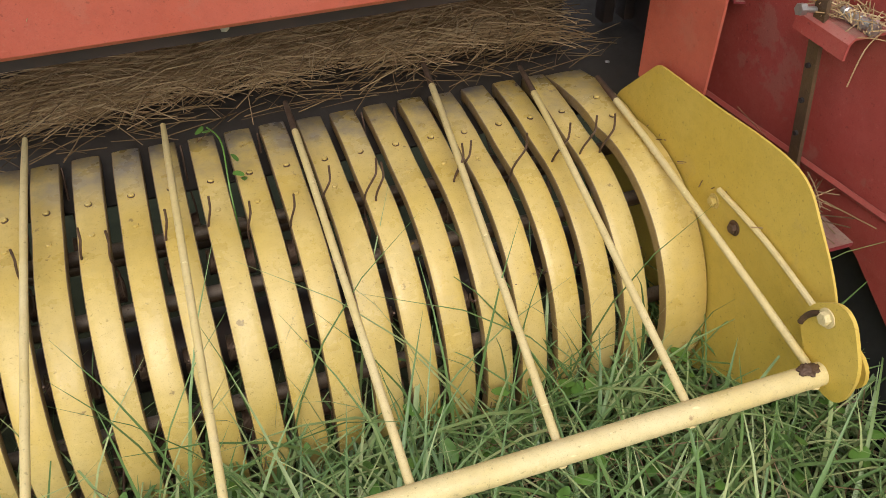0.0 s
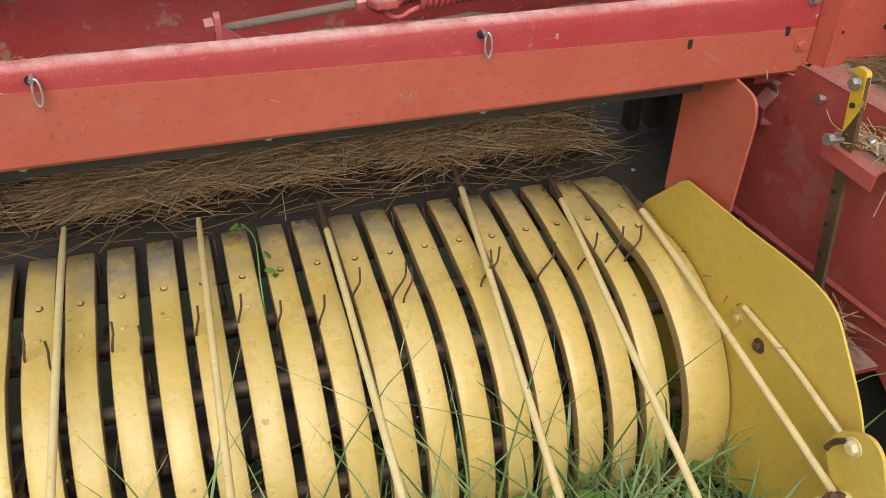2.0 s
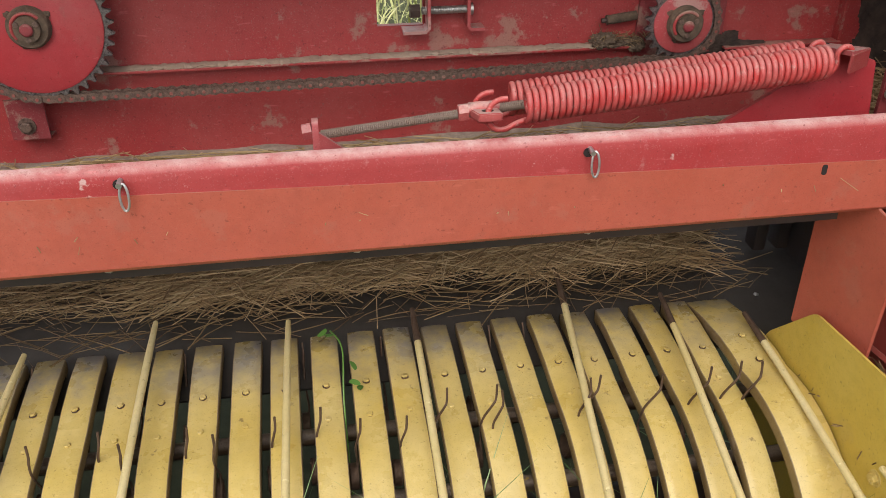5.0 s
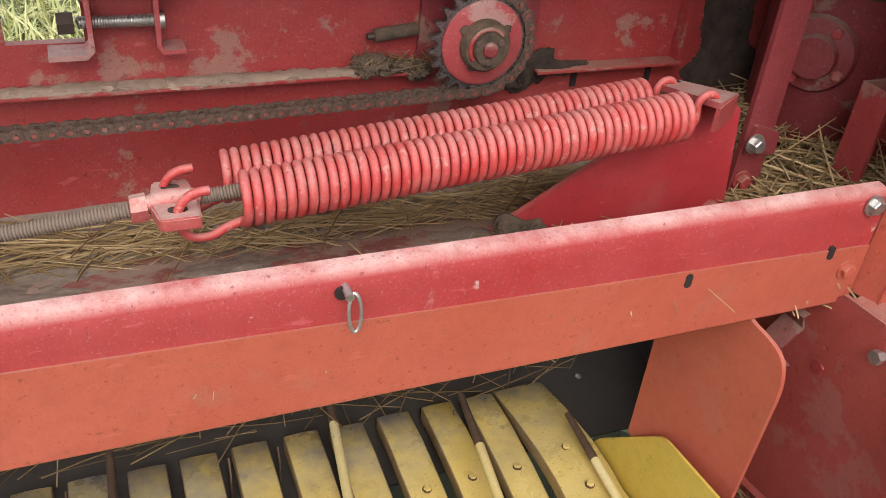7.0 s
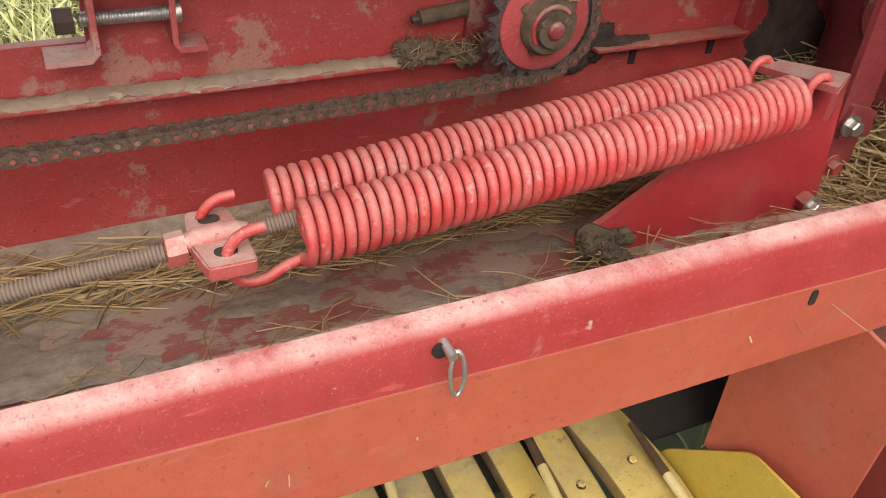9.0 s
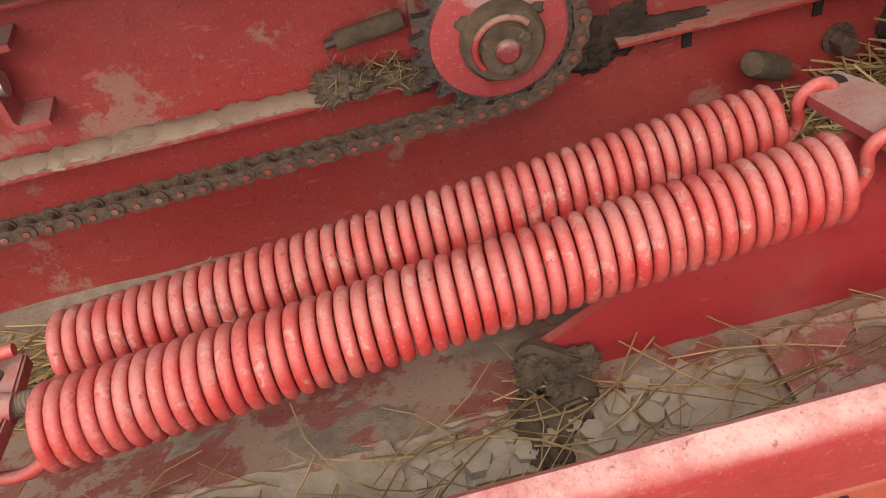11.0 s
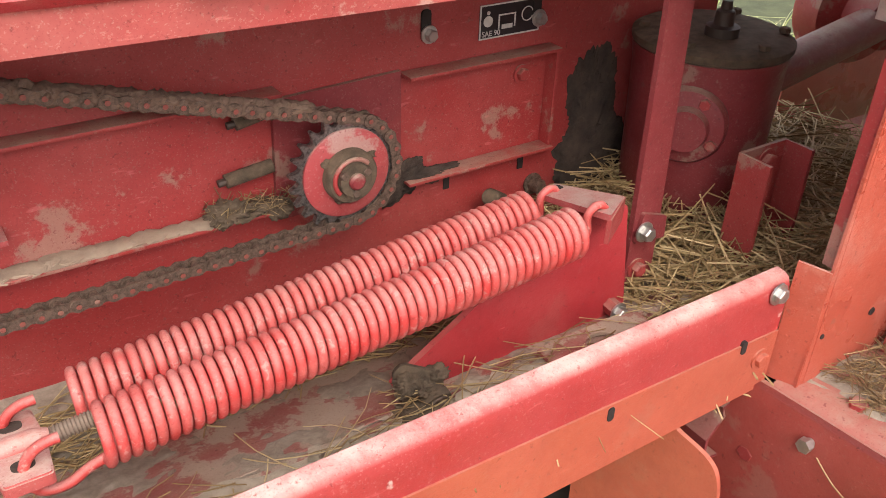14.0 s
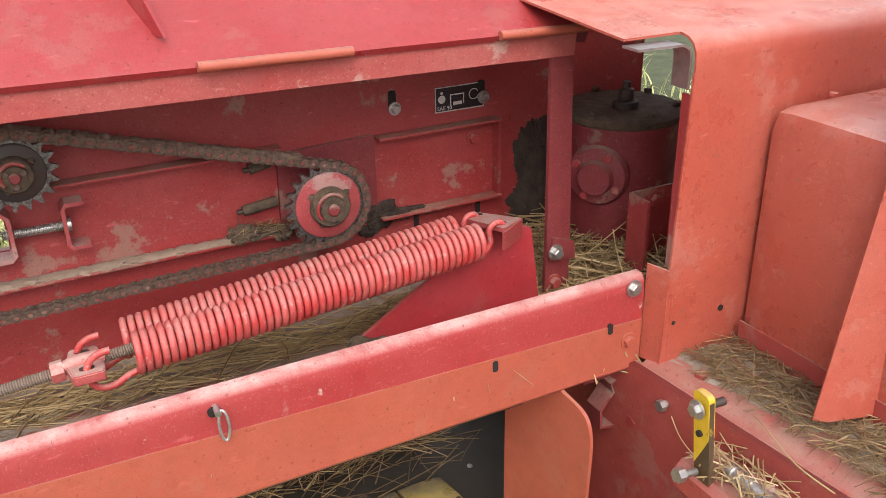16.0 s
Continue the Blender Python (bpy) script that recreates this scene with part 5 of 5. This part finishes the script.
for y, z, mt in ((-0.160, 0.341, YELLOW), (-0.221, 0.331, TINE_M), (-0.163, 0.20, TINE_M), (-0.150, 0.185, YELLOW)):
    bolt(side, (0.410, y, z), (-1, 0, 0), 0.009, 0.007, mt, label="rusty bolt" if mt is TINE_M else "")
wg = root("windguard", (0.0, -0.48, 0.29), "cream-yellow windguard tube with long slender rods over the pickup", "windguard")
TY, TZ = -0.500, 0.298
bm = bmesh.new()
tube(bm, [(-1.3, TY, TZ), (0.418, TY, TZ)], 0.0168, 24)
part("tube", bm, CREAM, wg)
for xb, xt, yt, zt in ((-1.09, -1.06, 0.29, 0.386), (-0.875, -0.842, 0.272, 0.388), (-0.655, -0.641, 0.333, 0.388), (-0.435, -0.415, 0.300, 0.388), (-0.217, -0.199, 0.303, 0.388), (-0.023, 0.085, 0.380, 0.388), (0.165, 0.250, 0.277, 0.390), (0.360, 0.384, 0.213, 0.377)):
    bm = bmesh.new()
    p = [(xb, TY, TZ), (xb + (xt - xb) * 0.3, TY + (yt - TY) * 0.3, TZ + (zt - TZ) * 0.36), (xb + (xt - xb) * 0.72, TY + (yt - TY) * 0.72, TZ + (zt - TZ) * 0.82), (xt, yt, zt)]
    c = curve(p, 6)
    m = int(len(c) * 0.84)
    tube(bm, c[: m + 1], 0.0062, 10)
    rod_ob = part("guard_rod", bm, CREAM, wg)
    bm = bmesh.new()
    tube(bm, c[m:], [0.0062 - 0.0018 * k / max(1, len(c) - m - 1) for k in range(len(c) - m)], 10)
    part("rod_tip", bm, TINE_M if xt > -0.3 else CREAM, rod_ob, "bare worn rod tip" if xt > -0.3 else "")
    bm = bmesh.new()
    cyl(bm, (xb, TY - 0.004, TZ - 0.012), (xb, TY - 0.007, TZ - 0.0185), 0.007, 8)
    part("weld", bm, CREAM, wg)
bm = bmesh.new()
pr = rounded([(-0.470, 0.290), (-0.434, 0.345), (-0.446, 0.385), (-0.488, 0.420), (-0.517, 0.414), (-0.556, 0.350), (-0.548, 0.280), (-0.505, 0.268)], [0.012, 0.02, 0.02, 0.02, 0.02, 0.03, 0.03, 0.03])
prism(bm, pr, 0, 0.369, 0.375)
part("end_bracket", bm, YELLOW_P, wg)
bm = bmesh.new()
tube(bm, [(0.3685, -0.500 + 0.062 * math.cos(a), 0.330 + 0.062 * math.sin(a)) for a in (math.radians(10 + 8 * k) for k in range(8))], 0.0045, 8)
part("bracket_slot", bm, TINE_M, wg, "dark rusty curved slot")
bm = bmesh.new()
lathe(bm, [(0.034, 0), (0.034, 0.006), (0.024, 0.008)], (0.414, TY, TZ), (1, 0, 0), 20)
part("end_cap", bm, YELLOW_P, wg)
bolt(wg, (0.368, -0.478, 0.385), (-1, 0, 0), 0.010, 0.008, CREAM)
bm = bmesh.new()
lump(bm, (0.345, TY, TZ + 0.016), (0.014, 0.010, 0.006), 61, 4, 0.8)
part("rusty_weld", bm, TINE_M, wg, "rusty weld bead", 110)
bm = bmesh.new()
tube(bm, curve([(0.403, -0.172, 0.374), (0.400, -0.30, 0.370), (0.392, -0.432, 0.356)], 6), 0.0048, 8)
part("brace_rod", bm, CREAM, wg)

# ---- wheel in the shade beside the frame ----
wheel = root("wheel", (0.90, -0.05, 0.17), "black rubber tyre in the shade below the side frame", "wheel")
bm = bmesh.new()
lathe(bm, [(0.14, -0.07), (0.22, -0.075), (0.25, -0.05), (0.258, 0.0), (0.25, 0.05), (0.22, 0.075), (0.14, 0.07)], (0.70, -0.42, 0.17), (1, 0, 0), 40)
part("tyre", bm, RUBBER, wheel)
bm = bmesh.new()
lathe(bm, [(0.138, -0.05), (0.13, -0.03), (0.05, -0.02), (0.04, -0.04)], (0.70, -0.42, 0.17), (1, 0, 0), 32)
part("rim", bm, YELLOW_P, wheel)


# ---- grass ----
def blades(name, n, area, height, width, lean, label, material=GRASS, keep=lambda x, y: True):
    verts, faces = [], []
    made = 0
    while made < n:
        x, y = rng.uniform(area[0], area[1]), rng.uniform(area[2], area[3])
        if not keep(x, y):
            continue
        made += 1
        yaw, ln, w = rng.uniform(0, 6.283), rng.uniform(*height), rng.uniform(*width)
        le = abs(rng.normal(0, lean)) + 0.08
        d, s = (math.cos(yaw), math.sin(yaw)), (-math.sin(yaw), math.cos(yaw))
        base = len(verts)
        k = 6
        for j in range(k):
            f = j / (k - 1)
            out = ln * (le * f + le * 1.2 * f * f * f)
            z = GZ + ln * (f - 0.55 * min(le, 1.2) * f * f * f)
            ww = w * (1 - f ** 1.8) * (0.6 + 0.8 * f if f < 0.4 else 0.92) + 0.0002
            cx, cy = x + d[0] * out, y + d[1] * out
            fold = 0.35 * ww
            verts += [(cx - s[0] * ww, cy - s[1] * ww, z + fold), (cx, cy, z), (cx + s[0] * ww, cy + s[1] * ww, z + fold)]
        for j in range(k - 1):
            i = base + 3 * j
            faces += [(i, i + 1, i + 4, i + 3), (i + 1, i + 2, i + 5, i + 4)]
    me = bpy.data.meshes.new(name)
    me.from_pydata(verts, [], faces)
    me.materials.append(material)
    for f in me.polygons:
        f.use_smooth = True
    return tagged(new(name, me), label, "grass", "", "stuff")


clear = lambda x, y: not (y > -0.17 and x < 0.40)
blades("grass", 8000, (-1.3, 1.3, -1.3, -0.10), (0.10, 0.27), (0.0026, 0.0064), 0.5, "dense green grass in front of the pickup", keep=clear)
blades("tall_grass", 330, (-1.1, 0.55, -0.75, -0.15), (0.26, 0.44), (0.003, 0.0062), 0.35, "long grass blades growing up against the pickup", keep=clear)
blades("tall_weed_grass", 45, (-0.7, 0.4, -0.28, -0.16), (0.35, 0.58), (0.002, 0.004), 0.25, "single tall grass stems leaning on the bands")
blades("field_grass", 7000, (-4.0, 3.5, 1.3, 6.0), (0.10, 0.30), (0.004, 0.009), 0.4, "sunlit meadow grass beyond the machine", SUNLIT_GRASS)
blades("near_field_grass", 5000, (-1.6, 1.2, 1.5, 3.2), (0.08, 0.22), (0.003, 0.008), 0.6, "bright cut grass seen through the view hole", SUNLIT_GRASS)
blades("side_grass", 1800, (0.62, 2.6, -0.9, 1.3), (0.10, 0.3), (0.002, 0.005), 0.45, "grass beside the machine")
stalks("dead_grass", 900, (-1.0, 1.0, -0.9, -0.15), lambda x, y: GZ + 0.02, (0.08, 0.22), (0.0007, 0.0014), 0.3, HAY_OLD, "dead brown stalks among the grass", "grass", 0.08, 0.0, 2.0)
verts, faces = [], []
for i in range(420):
    x, y, z = rng.uniform(-1.0, 0.9), rng.uniform(-0.85, -0.18), GZ + rng.uniform(0.05, 0.17)
    a0, tl, r0 = rng.uniform(0, 6.28), rng.normal(0, 0.35), rng.uniform(0.010, 0.022)
    base = len(verts)
    for q in range(9):
        a = 6.283 * q / 9
        u, v = r0 * math.cos(a), r0 * 0.62 * math.sin(a) * (1 - 0.25 * math.cos(a))
        verts.append((x + u * math.cos(a0) - v * math.sin(a0), y + u * math.sin(a0) + v * math.cos(a0), z + u * tl - abs(v) * 0.25))
    faces.append(tuple(range(base, base + 9)))
me = bpy.data.meshes.new("broad_leaves")
me.from_pydata(verts, [], faces)
me.materials.append(WEED)
tagged(new("broad_leaves", me), "small broad weed leaves among the grass", "weed", "", "stuff")
bm = bmesh.new()
box(bm, 0.418, 0.556, -0.32, 0.16, 0.330, 0.338)
thing("gap_plate", bm, RED_DULL, "red plate between pickup and side frame", "machine plate")
stalks("gap_hay", 260, (0.43, 0.55, -0.30, 0.12), lambda x, y: 0.342, (0.04, 0.13), (0.0006, 0.0013), 0.25, HAY_OLD, "dry hay caught between pickup and side frame", "hay", 0.03, 1.3, 0.8)
weed = root("weed", (-0.335, 0.14, 0.25), "small green weed growing out between two bands", "weed")
bm = bmesh.new()
tube(bm, curve([(-0.330, 0.05, 0.20), (-0.332, 0.12, 0.345), (-0.328, 0.19, 0.40), (-0.345, 0.23, 0.41)], 6), 0.0014, 6)
part("stem", bm, WEED, weed)
for k, (x, y, z) in enumerate(((-0.322, 0.150, 0.362), (-0.305, 0.142, 0.350), (-0.338, 0.215, 0.412), (-0.352, 0.24, 0.408), (-0.318, 0.175, 0.385))):
    bm = bmesh.new()
    prism(bm, [(0.016 * (1 - math.cos(a)) / 1.6, 0.008 * math.sin(a) * (0.6 + 0.4 * math.cos(a / 2))) for a in (2 * math.pi * j / 12 for j in range(12))], 2, 0, 0.0006)
    bmesh.ops.transform(bm, matrix=Matrix.Translation((x, y, z)) @ Euler((0.5 - 0.2 * k, 0.3, k * 1.3)).to_matrix().to_4x4(), verts=bm.verts)
    part("leaf", bm, WEED, weed)
